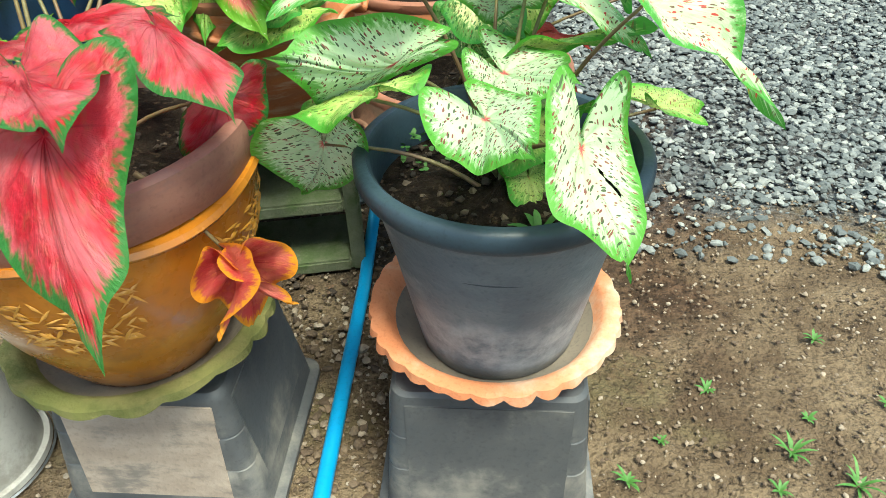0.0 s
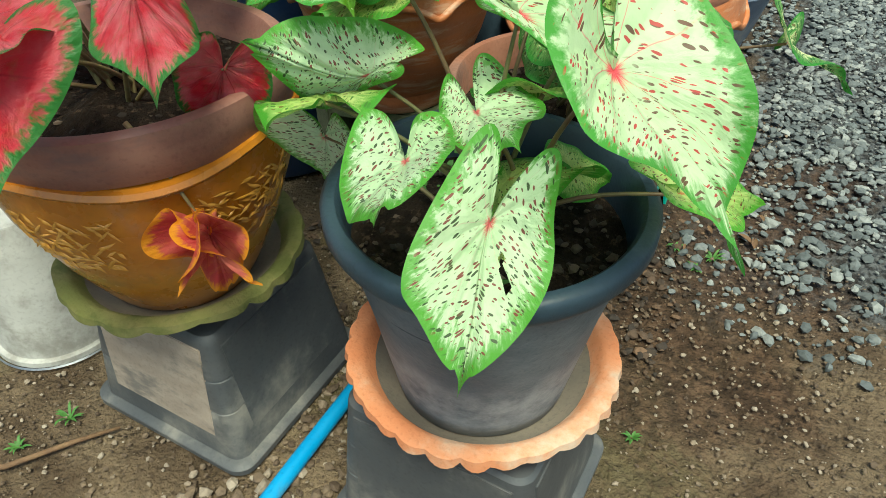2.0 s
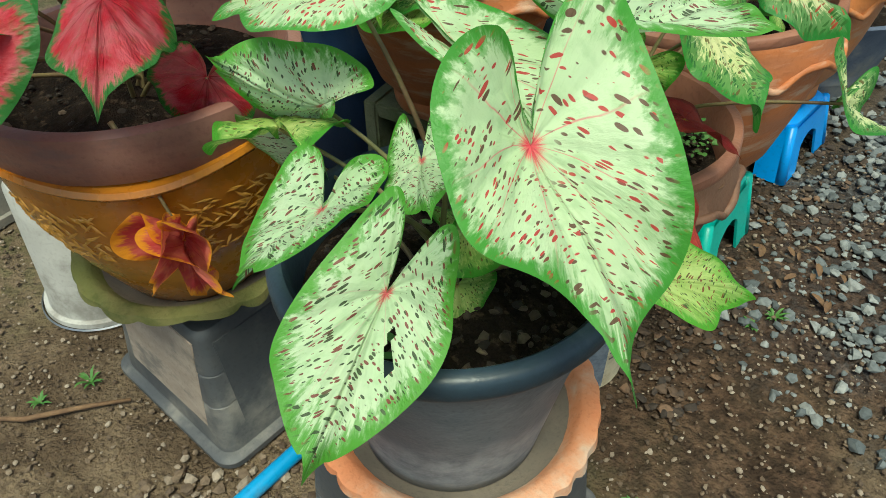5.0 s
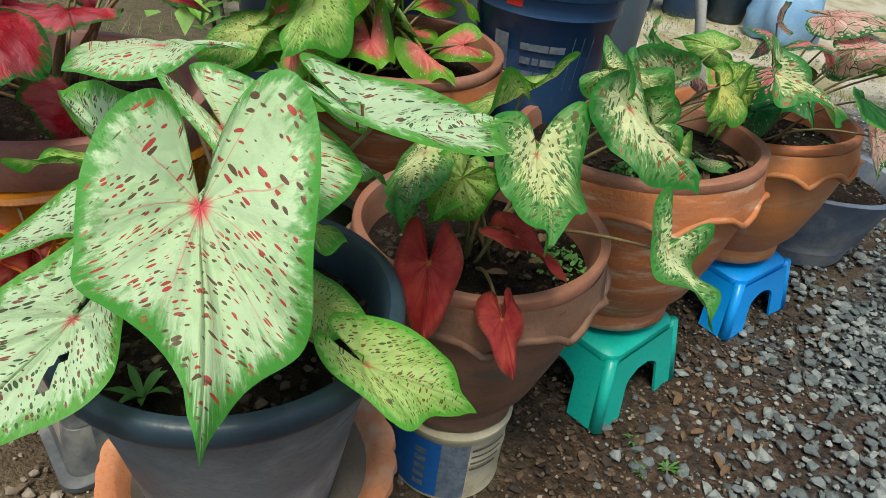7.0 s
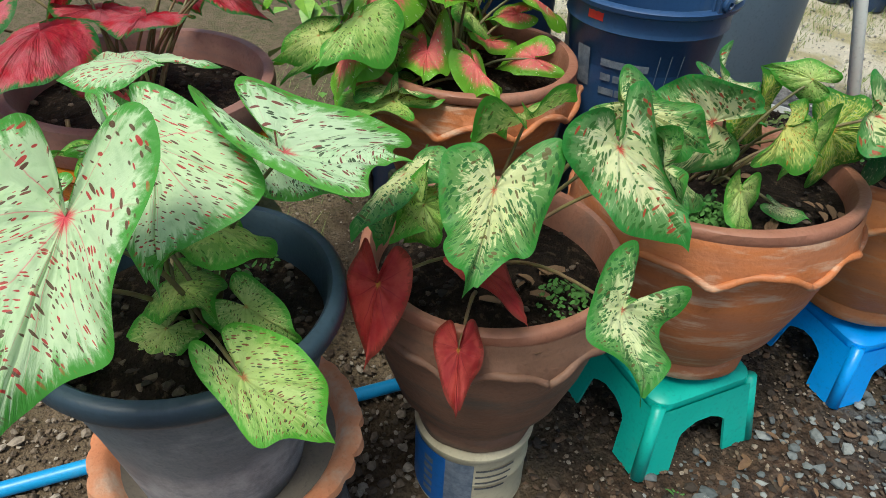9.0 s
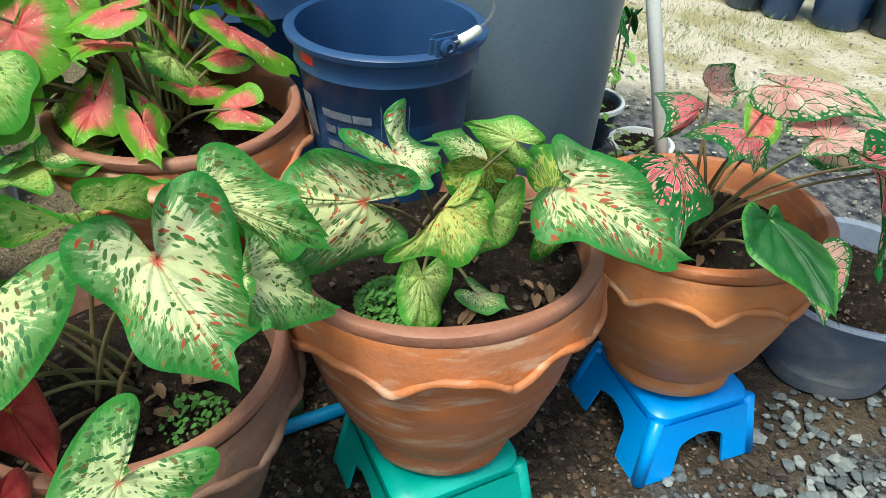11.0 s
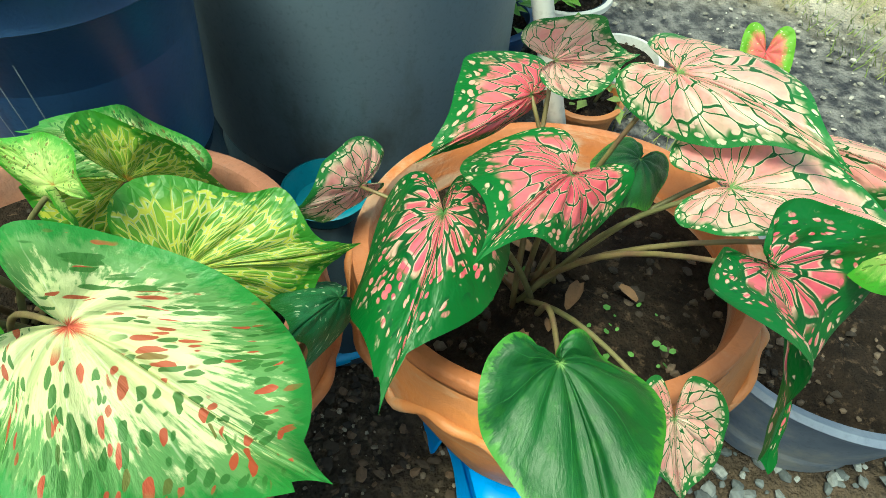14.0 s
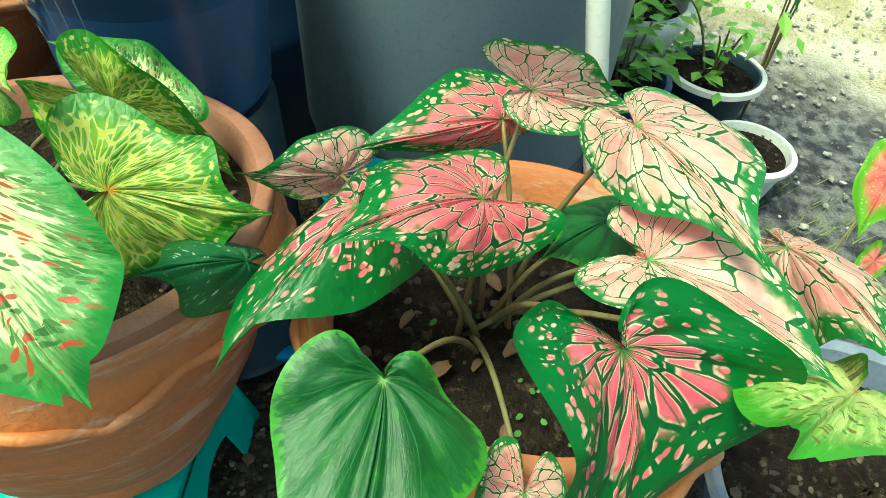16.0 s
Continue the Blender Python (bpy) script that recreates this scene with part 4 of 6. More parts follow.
def stool(x, y, height, half, mat, label, rz):
    """A moulded stool: a rounded seat and four arched sides that run into the legs."""
    s = thing("plastic_stool", x, y, 0.0, label, "stool", rz=rz)
    top = half
    prof = [(top - 0.004, 0.03, height - 0.03), (top, 0.034, height - 0.022), (top - 0.002, 0.034, height - 0.008), (top - 0.012, 0.03, height), (top - 0.03, 0.02, height + 0.001)]
    put("seat", square_body(prof, "seat"), mat, s)
    foot = half + 0.028
    th = 0.006
    hz_ = height - 0.02
    arch = height * 0.60

    def xat(z):
        return top + (foot - top) * (1 - z / height)
    rows = []
    for q in range(13):
        u = q / 12
        gap = (xat(0) - 0.078) * (1 - 0.22 * u) - 0.035 * max(0.0, (u - 0.75) / 0.25) ** 2
        rows.append((arch * u, gap))
    for k in range(4):
        verts, faces = [], []
        for d in (0, th):
            for z, gap in rows:
                for px in (-(xat(z) - 0.012), -gap, gap, xat(z) - 0.012):
                    verts.append((px, -(xat(z) - d), z))
            for px in (-(xat(hz_) - 0.012), -rows[-1][1], rows[-1][1], xat(hz_) - 0.012):
                verts.append((px, -(xat(hz_) - d), hz_))
        n = len(rows)
        m_ = 4 * (n + 1)
        for q in range(n):
            b = 4 * q
            for c in ((0, 2) if q < n - 1 else (0, 1, 2)):
                f = (b + c, b + c + 1, b + c + 5, b + c + 4)
                faces += [f, tuple(m_ + v for v in reversed(f))]
            if q < n - 1:
                faces += [(b + 1, m_ + b + 1, m_ + b + 5, b + 5), (b + 2, b + 6, m_ + b + 6, m_ + b + 2)]
        t_ = 4 * (n - 1)
        faces += [(t_ + 1, m_ + t_ + 1, m_ + t_ + 2, t_ + 2), (0, 1, m_ + 1, m_), (2, 3, m_ + 3, m_ + 2)]
        ob = put("side", mesh_from(verts, faces, "side", smooth=False), mat, s)
        ob.matrix_local = pose(0, 0, 0, 0, 0, 90 * k)
        # rounded corner post that joins two sides
        post = tube([(top - 0.008, -top + 0.008, height - 0.012), (foot - 0.010, -foot + 0.010, 0.0)], [0.013, 0.014], 10, "leg")
        lg = put("leg", post, mat, s)
        lg.matrix_local = pose(0, 0, 0, 0, 0, 90 * k)
    return s


# ---- the row of pots ----
stand(0.447, 1.245, 0.285, 0.138, 0.158, 0, 1)
saucer(0.452, 1.245, 0.285, 0.178, 0.056, 30, M_SAUCER, "scalloped pale terracotta saucer with a worn rim", M_SAUCERIN)
black_pot(0.457, 1.232, 0.30, 0.608, 0.184, 0.112, 11)

stand(-0.062, 1.235, 0.275, 0.135, 0.165, 0, 2, dusty=(0,))
saucer(-0.075, 1.218, 0.275, 0.188, 0.055, 18, M_MOSS, "scalloped clay saucer green with moss", M_SAUCERIN)
glazed_pot(-0.068, 1.208, 0.293, 0.655, 0.213, 0.115, 12)

clay_pot(0.392, 1.655, 0.17, 0.532, 0.195, 0.105, M_TERRAB, "dull brown clay pot with a plain thick rim", 13)
clay_pot(0.372, 2.091, 0.186, 0.565, 0.233, 0.125, M_TERRA, "wide terracotta pot with a scalloped collar", 14, soil_drop=0.04, lean=-5)
clay_pot(0.362, 2.578, 0.166, 0.508, 0.219, 0.122, M_TERRAO, "orange terracotta pot with a scalloped collar", 15, scallops=11, rim_mat=M_TERRA, lean=-5)
clay_pot(-0.004, 1.774, 0.36, 0.66, 0.195, 0.11, M_TERRA, "reddish terracotta pot standing on a concrete block", 16, crumbs=120)

stool(0.382, 2.076, 0.176, 0.116, M_GREENPL, "low teal green moulded plastic stool under a pot", 3)
stool(0.382, 2.586, 0.155, 0.110, M_BLUEPL, "low bright blue moulded plastic stool under a pot", -2)


def paint_tin(x, y):
    t = thing("paint_tin", x, y, 0.0, "rusty cream paint tin with a torn blue label", "tin")
    prof = [(0.098, 0), (0.102, 0.004), (0.101, 0.010), (0.101, 0.09), (0.103, 0.095), (0.101, 0.10), (0.102, 0.155), (0.106, 0.16), (0.106, 0.168), (0.10, 0.17)]
    put("can", lathe(prof, 64, None, "can"), M_CREAM, t)

    def wrap(name, a0, a1, z0, z1, mat, r=0.1035, label=""):
        n = 18
        verts = [(r * math.cos(radians(a0 + (a1 - a0) * k / n)), r * math.sin(radians(a0 + (a1 - a0) * k / n)), z) for z in (z0, z1) for k in range(n + 1)]
        faces = [(k, k + 1, n + 2 + k, n + 1 + k) for k in range(n)]
        return put(name, mesh_from(verts, faces, name), mat, t, label)
    wrap("label", -118, -50, 0.012, 0.15, M_LABEL, label="faded blue printed label")
    wrap("panel", -50, -22, 0.012, 0.15, M_PALE, label="white strip of the label")
    for k in range(5):
        wrap("print_bar", -76, -64, 0.03 + 0.021 * k, 0.043 + 0.021 * k, M_PALE, 0.1042)
    for k in range(4):
        wrap("print_line", -20, 10 + 3 * k, 0.085 + 0.016 * k, 0.09 + 0.016 * k, M_STAND, 0.1045)
    return t


paint_tin(0.40, 1.65)


def bucket(x, y, base, rim_z, rim_r, foot_r):
    b = thing("bucket", x, y, base, "blue-black plastic builder's bucket with a wire handle", "bucket")
    h = rim_z - base
    rr = rim_r - 0.012
    prof = [(foot_r - 0.006, 0), (foot_r, 0.006), (foot_r + (rr - foot_r) * 0.5, h * 0.5), (rr - 0.004, h - 0.055), (rr + 0.002, h - 0.05), (rr, h - 0.042), (rr + 0.002, h - 0.016), (rim_r, h - 0.012), (rim_r + 0.002, h - 0.004), (rim_r - 0.003, h),
            (rim_r - 0.016, h - 0.001), (rim_r - 0.018, h - 0.012), (foot_r + 0.01, 0.02), (0.01, 0.018)]
    put("shell", lathe(prof, 80, None, "bucket_shell"), M_BUCKET, b)
    for a in (14, 194):
        lug = put("lug", box_mesh(0.016, 0.05, 0.045, 0.006, "lug"), M_BUCKET, b, "moulded handle lug")
        lug.matrix_local = Matrix.Rotation(radians(a), 4, "Z") @ pose(rim_r - 0.008, 0, h + 0.006)
        boss = put("boss", lathe([(0.011, 0), (0.013, 0.003), (0.012, 0.008), (0.006, 0.01), (0.004, 0.006)], 20, None, "boss"), M_BUCKET, lug)
        boss.matrix_local = pose(0.006, 0, 0.004, 0, 90, 0)
    pts = []
    for k in range(25):
        s = math.pi * k / 24
        p = Vector((rim_r * math.cos(s), (rim_r + 0.012) * math.sin(s), 0.012 + 0.02 * math.sin(s)))
        pts.append(Matrix.Rotation(radians(14), 4, "Z") @ (p + Vector((0, 0, h))))
    put("wire_handle", tube(pts, 0.0028, 8, "wire"), M_METAL, b, "dark bent wire handle lying on the rim")
    grip = put("grip", tube(pts[1:4], 0.0075, 10, "grip"), M_WHITEPVC, b, "white plastic sleeve")

    def decal(name, a, z, w, hh, mat, label=""):
        r = foot_r + (rr - foot_r) * min(1, z / (h - 0.05)) + 0.0015
        r2 = foot_r + (rr - foot_r) * min(1, (z + hh) / (h - 0.05)) + 0.0015
        n = 6
        da = math.degrees(w / r)
        verts = []
        for zz, q in ((z, r), (z + hh, r2)):
            for k in range(n + 1):
                t = radians(a + da * (k / n - 0.5))
                verts.append((q * math.cos(t), q * math.sin(t), zz))
        put(name, mesh_from(verts, [(k, k + 1, n + 2 + k, n + 1 + k) for k in range(n)], name), mat, b, label)
    decal("sticker", -72, h - 0.036, 0.034, 0.017, M_RED, "small red sticker")
    for row, parts in enumerate(((0.055, 0.03), (0.02, 0.012, 0.03), (0.03, 0.02))):
        a = -62.0
        for w in parts:
            decal("print_bar", a + math.degrees(w / 0.16) / 2, h - 0.115 - 0.028 * row, w, 0.014, M_PALE)
            a += math.degrees((w + 0.008) / 0.16)
    decal("print_badge", -80, h - 0.165, 0.03, 0.075, M_PALE, "worn pale printed badge")
    for a in (-22, -14, -5):
        decal("rib", a, 0.05, 0.0011, h - 0.13, M_PALE, "scuffed moulded rib")
    return b


bucket(0.038, 2.11, 0.48, 0.771, 0.161, 0.115)

# dark upturned tub that carries the bucket
tub = thing("upturned_tub", 0.038, 2.11, 0.0, "dark upturned plastic tub under the bucket", "tub")
put("shell", lathe([(0.155, 0), (0.158, 0.01), (0.15, 0.02), (0.128, 0.465), (0.12, 0.48), (0.01, 0.48)], 56, None, "tub_shell"), M_BLACK, tub)

tank = thing("plastic_bin", -0.30, 2.466, 0.26, "tall grey tapered plastic bin, dusty, behind the pots", "bin")
put("shell", lathe([(0.245, 0), (0.26, 0.006), (0.267, 0.03), (0.283, 0.60), (0.305, 1.0), (0.298, 1.02), (0.255, 0.04), (0.01, 0.03)], 96, None, "bin_shell"), M_TANK, tank)
put("rim", lathe([(0.303, 1.0), (0.32, 1.005), (0.322, 1.04), (0.315, 1.05), (0.305, 1.05), (0.299, 1.01)], 96, None, "bin_rim", close=False), M_TANK, tank, "thick rolled rim")
base_block = thing("tyre_base", -0.30, 2.466, 0.0, "dark round base under the grey bin", "base")
put("ring", lathe([(0.22, 0), (0.255, 0.02), (0.265, 0.07), (0.262, 0.19), (0.245, 0.245), (0.21, 0.26), (0.01, 0.26)], 64, None, "base_ring"), M_BLACK, base_block)

# second dark blue barrel behind
barrel = thing("blue_barrel", -0.52, 1.96, 0.0, "dark blue plastic barrel standing behind the pots", "barrel")
put("shell", lathe([(0.22, 0), (0.232, 0.01), (0.236, 0.30), (0.245, 0.32), (0.236, 0.34), (0.238, 0.66), (0.248, 0.68), (0.238, 0.70), (0.236, 0.98), (0.222, 1.0), (0.205, 1.0), (0.2, 0.96), (0.01, 0.95)], 72, None, "barrel_shell"), M_BUCKET, barrel)

put("hoop", lathe([(0.238, 0.985), (0.246, 0.99), (0.246, 1.012), (0.236, 1.018), (0.222, 1.012), (0.22, 1.0)], 72, None, "barrel_hoop", close=False), M_BLACK, barrel, "dark clamping hoop at the top")

# teal dish and small bowls between the pots
dish = thing("teal_dish", 0.04, 2.36, 0.0, "round teal plastic dish on a dark upturned pot", "dish")
put("bowl", lathe([(0.036, 0.31), (0.05, 0.315), (0.063, 0.345), (0.066, 0.348), (0.061, 0.35), (0.047, 0.322), (0.01, 0.32)], 40, None, "bowl"), surface("teal_blue_plastic", (0.01, 0.16, 0.24), (0.014, 0.20, 0.28), 5, 0.4, 0.05), dish)
put("upturned_pot", lathe([(0.085, 0), (0.088, 0.02), (0.08, 0.024), (0.05, 0.305), (0.045, 0.31), (0.01, 0.31)], 40, None, "foot"), M_BLACK, dish, "dark upturned pot")

# pole and pipe
pole = thing("white_pole", 0.216, 2.753, 0.0, "thin white PVC pole, slightly leaning, beside the bin", "pole")
put("pipe", tube([(0, 0, 0), (-0.216 * 0.9, -0.184 * 0.9, 0.9), (-0.216 * 1.6, -0.184 * 1.6, 1.6), (-0.216 * 2.3, -0.184 * 2.3, 2.3)], 0.0135, 20, "pole"), M_WHITEPVC, pole)
pipe = thing("water_pipe", 0.178, 1.13, 0.0, "blue PVC water pipe lying on the dirt behind the pots", "pipe")
put("tube", tube([(0.03, -3.5, 0.018), (0.02, -1.2, 0.018), (0.008, -0.3, 0.018), (0.0, 0.0, 0.018), (-0.008, 0.5, 0.018), (-0.028, 0.85, 0.018), (-0.08, 1.38, 0.018), (-0.16, 2.2, 0.018)], 0.0145, 18, "pipe"), M_PIPE, pipe)

# white upturned pail by the glazed pot
pail = thing("white_pail", -0.46, 1.165, 0.0, "scuffed white plastic pail turned upside down on the dirt", "pail")
put("shell", lathe([(0.128, 0), (0.132, 0.004), (0.130, 0.014), (0.121, 0.017), (0.118, 0.03), (0.098, 0.30), (0.092, 0.31), (0.01, 0.312)], 64, None, "pail_shell"), M_PAIL, pail)
put("hoop", lathe([(0.135, 0.0), (0.138, 0.003), (0.135, 0.006)], 64, None, "hoop", close=False), M_METAL, pail, "thin metal hoop at the lip")


planter = thing("square_planter", -0.985, 1.15, 0.0, "dusty grey square planter upside down beside the pail", "planter", rz=8)
put("body", square_body([(0.142, 0.024, 0.0), (0.146, 0.024, 0.004), (0.146, 0.024, 0.024), (0.138, 0.022, 0.028), (0.118, 0.022, 0.27), (0.112, 0.02, 0.278), (0.09, 0.018, 0.279)], "planter_body"), M_GREYPOT, planter)
for px, py, dx, dy in ((0, 0.125, 1, 0), (0, -0.125, 1, 0), (0.125, 0, 0, 1), (-0.125, 0, 0, 1)):
    band = put("rib", box_mesh(0.2 * dx + 0.016, 0.2 * dy + 0.016, 0.006, 0.002, "rib"), M_GREYPOT, planter, "low moulded rib")
    band.matrix_local = pose(px, py, 0.15)


def hollow_block(x, y, z, rz):
    b = thing("concrete_block", x, y, z, "mossy hollow concrete block under a pot", "concrete block", rz=rz)
    w, d, h, t = 0.30, 0.19, 0.36, 0.032
    for name, sx, sy, sz, px, py, pz in (("end", t, d, h, -w / 2 + t / 2, 0, h / 2), ("end", t, d, h, w / 2 - t / 2, 0, h / 2), ("web", w - 2 * t, d, t, 0, 0, t / 2), ("web", w - 2 * t, d, t, 0, 0, h / 2), ("web", w - 2 * t, d, t, 0, 0, h - t / 2)):
        ob = put(name, box_mesh(sx, sy, sz, 0.005, name), M_CONCRETE, b)
        ob.matrix_local = pose(px, py, pz)


hollow_block(-0.004, 1.774, 0.0, 12)

# grey basin with an old plant at the end of the row
basin = thing("grey_basin", 0.362, 3.054, 0.0, "faded grey plastic basin full of soil on the gravel", "basin")
put("shell", lathe([(0.135, 0), (0.142, 0.01), (0.15, 0.07), (0.165, 0.09), (0.20, 0.22), (0.214, 0.24), (0.218, 0.25), (0.21, 0.256), (0.196, 0.25), (0.185, 0.20), (0.15, 0.05)], 72, lambda a, i: (0.003 * math.sin(4 * a), 0.002 * math.sin(6 * a)), "basin_shell"),
    surface("faded_grey_plastic", (0.095, 0.12, 0.18), (0.19, 0.215, 0.27), 6, 0.6, 0.2, 120, stain=(0.34, 0.31, 0.27), stain_at=(0.5, 0.7), stain_scale=6), basin)
soil_part(basin, 0.19, 0.20, 31, 300)


# ---- caladiums ----
p1_plant = thing("caladium_plant", 0.465, 1.235, 0.555, "white caladium with dark-red specks and green edges in a black pot", "caladium")
p2_plant = thing("caladium_plant", -0.06, 1.20, 0.605, "red caladium with green-edged drooping leaves in a glazed pot", "caladium")
p3_plant = thing("caladium_plant", 0.40, 1.64, 0.485, "cream and green speckled caladium with withered red leaves", "caladium")
p4_plant = thing("caladium_plant", 0.345, 2.07, 0.53, "cream-green feathered caladium with rusty flecks in a terracotta pot", "caladium")
p5_plant = thing("caladium_plant", 0.37, 2.545, 0.465, "pink caladium with dark green veins in an orange pot", "caladium")
p7_plant = thing("caladium_plant", -0.02, 1.76, 0.605, "lime green caladium with bright pink centres in a terracotta pot", "caladium")
leaf(p1_plant, "spot", (0.437, 1.097, 0.714), (-164, 170, 29), 0.130, (0.99, 0.95), (1.00, 1.03), 0.12, 0.03, (0.07, 0.04), 0.11, pull=((0.07, -0.05, 0.03), (0.03, -0.00, 0.14), (0.04, -0.07, 0.03), (-0.04, 0.17, 0.00), (0.10, 0.07, 0.09), (0.01, 0.04, 0.01), (0.06, 0.01, 0.04)), ruffle=0.055)
leaf(p1_plant, "spot", (0.455, 1.197, 0.717), (12, 18, -136), 0.115, (0.93, 1.01), (0.97, 1.01), 0.11, -0.03, (0.07, 0.09), 0.14, pull=((-0.06, -0.05, 0.08), (-0.09, 0.08, 0.11), (-0.02, -0.03, 0.12), (-0.13, -0.01, 0.01), (-0.01, 0.14, -0.03), (-0.06, -0.02, 0.03), (-0.02, 0.03, 0.02)), ruffle=0.055)
leaf(p1_plant, "spot", (0.529, 1.075, 0.696), (-28, -15, -154), 0.155, (0.96, 0.96), (0.98, 0.94), 0.10, 0.01, (0.04, 0.03), 0.16, pull=((0.02, -0.06, 0.09), (-0.10, 0.03, 0.10), (0.03, 0.16, 0.19), (-0.06, 0.31, 0.07), (0.10, 0.12, 0.05), (-0.01, 0.08, 0.05), (0.04, 0.02, 0.04)), ruffle=0.06, holes=((-0.15, 0.20, 0.028), (-0.17, 0.29, 0.032)))
leaf(p1_plant, "spot", (0.236, 1.234, 0.607), (-110, -12, -167), 0.137, (1.38, 0.79), (0.97, 1.0), 0.13, 0.15, (-0.08, -0.11), 0.04)
leaf(p1_plant, "spot", (0.338, 1.190, 0.730), (-149, -100, -102), 0.165, (0.94, 0.90), (0.97, 0.93), 0.12, 0.01, (0.11, 0.19), 0.13, pull=((0.05, -0.16, 0.07), (-0.02, 0.08, -0.06), (0.43, 0.16, 0.27), (-0.16, 0.09, -0.01), (0.03, 0.29, -0.26), (-0.04, -0.02, 0.02), (0.02, 0.04, -0.06)), ruffle=0.03)
leaf(p1_plant, "spotbig", (0.587, 1.163, 0.805), (-27, -5, -116), 0.196, (0.96, 0.99), (0.94, 0.97), 0.11, -0.01, (0.03, 0.02), 0.13, pull=((-0.03, -0.08, 0.05), (-0.01, 0.14, 0.14), (-0.01, 0.06, 0.08), (-0.06, 0.23, 0.07), (0.05, 0.28, 0.12), (-0.06, -0.07, 0.07), (0.00, 0.06, 0.05)), ruffle=0.06)
leaf(p1_plant, "spotbig", (0.478, 1.230, 0.804), (-21, 16, -100), 0.170, (0.87, 1.00), (0.95, 0.97), 0.14, 0.00, (0.06, 0.11), 0.09, pull=((0.05, -0.07, -0.00), (-0.09, 0.13, 0.07), (0.16, 0.05, 0.04), (-0.31, 0.25, 0.04), (-0.08, 0.30, -0.03), (-0.08, 0.06, 0.01), (-0.01, 0.08, -0.01)), ruffle=0.04)
leaf(p1_plant, "spotbig", (0.339, 1.234, 0.832), (-11, 5, 117), 0.157, (1.00, 0.98), (1.00, 1.00), 0.14, 0.01, (0.10, 0.10), 0.05, pull=((0.02, -0.05, -0.00), (0.00, -0.00, -0.00), (0.12, -0.00, -0.01), (-0.00, 0.01, 0.00), (-0.01, 0.05, 0.00), (0.01, -0.01, -0.00), (0.00, 0.00, 0.00)), ruffle=0.04)
leaf(p1_plant, "limespot", (0.645, 1.275, 0.638), (-10, 6, -54), 0.121, (0.93, 1.01), (0.97, 0.98), 0.14, -0.02, (0.06, 0.07), 0.08, pull=((-0.03, -0.10, -0.00), (-0.10, 0.07, 0.07), (-0.02, 0.05, 0.02), (-0.13, 0.26, 0.04), (0.00, 0.27, 0.04), (-0.05, 0.05, 0.01), (-0.01, 0.05, 0.01)), ruffle=0.055)
leaf(p1_plant, "lime", (0.489, 1.205, 0.58), (-27, -23, -156), 0.079, (0.94, 0.98), (1.0, 1.0), 0.12, 0.04, (0.09, 0.09), 0.0, ruffle=0.11)
leaf(p1_plant, "lime", (0.305, 1.159, 0.708), (-20, 0, 51), 0.15, (1.0, 1.0), (1.0, 1.0), 0.12, -0.0, (0.05, 0.05), 0.0, ruffle=0.11)
leaf(p1_plant, "lime", (0.525, 1.292, 0.62), (-29, 27, -56), 0.078, (1.09, 0.84), (1.0, 1.0), 0.12, -0.08, (0.08, 0.07), 0.0, ruffle=0.11)
leaf(p1_plant, "spot", (0.527, 1.351, 0.804), (5, -4, -39), 0.189, (0.95, 1.01), (0.97, 0.95), 0.10, -0.01, (0.05, 0.04), 0.15, pull=((-0.01, -0.30, 0.08), (-0.12, 0.05, 0.15), (-0.03, 0.12, 0.12), (-0.07, 0.51, 0.03), (-0.02, 0.36, 0.05), (-0.03, 0.07, 0.04), (-0.01, 0.02, 0.04)), ruffle=0.05)
leaf(p3_plant, "speck", (0.540, 1.573, 0.729), (-18, -13, -116), 0.151, (0.97, 0.99), (0.92, 0.98), 0.13, 0.02, (0.07, 0.06), 0.10, pull=((0.05, -0.09, 0.02), (0.10, 0.20, 0.09), (-0.13, 0.04, 0.05), (-0.14, 0.32, 0.03), (0.09, 0.27, 0.05), (-0.03, 0.07, 0.01), (0.04, 0.06, 0.02)), ruffle=0.105)
leaf(p3_plant, "speckred", (0.543, 1.726, 0.759), (-32, 6, -74), 0.153, (0.98, 1.03), (0.94, 0.97), 0.14, -0.02, (0.11, 0.14), 0.08, pull=((-0.03, -0.08, 0.01), (0.09, 0.15, -0.00), (-0.16, 0.06, 0.09), (-0.11, 0.16, -0.02), (0.01, 0.25, -0.11), (-0.04, 0.03, -0.00), (-0.01, 0.05, -0.03)), ruffle=0.105)
leaf(p3_plant, "speck", (0.539, 1.801, 0.719), (-46, 30, -17), 0.142, (0.97, 0.98), (0.86, 0.93), 0.13, 0.01, (0.06, 0.06), 0.08, pull=((0.03, -0.10, 0.00), (0.08, 0.35, 0.06), (0.02, 0.18, 0.03), (-0.13, 0.25, 0.06), (0.05, 0.36, 0.06), (-0.03, 0.05, 0.02), (0.03, 0.08, 0.02)), ruffle=0.11)
leaf(p3_plant, "speck", (0.473, 1.781, 0.773), (-22, 43, -55), 0.149, (0.89, 0.97), (0.95, 0.89), 0.19, -0.02, (0.16, 0.21), 0.01, pull=((-0.02, -0.13, -0.10), (-0.02, 0.13, -0.13), (-0.05, 0.27, 0.01), (-0.28, 0.30, -0.04), (0.12, 0.26, -0.18), (-0.10, 0.05, -0.05), (0.03, 0.04, -0.09)), ruffle=0.11)
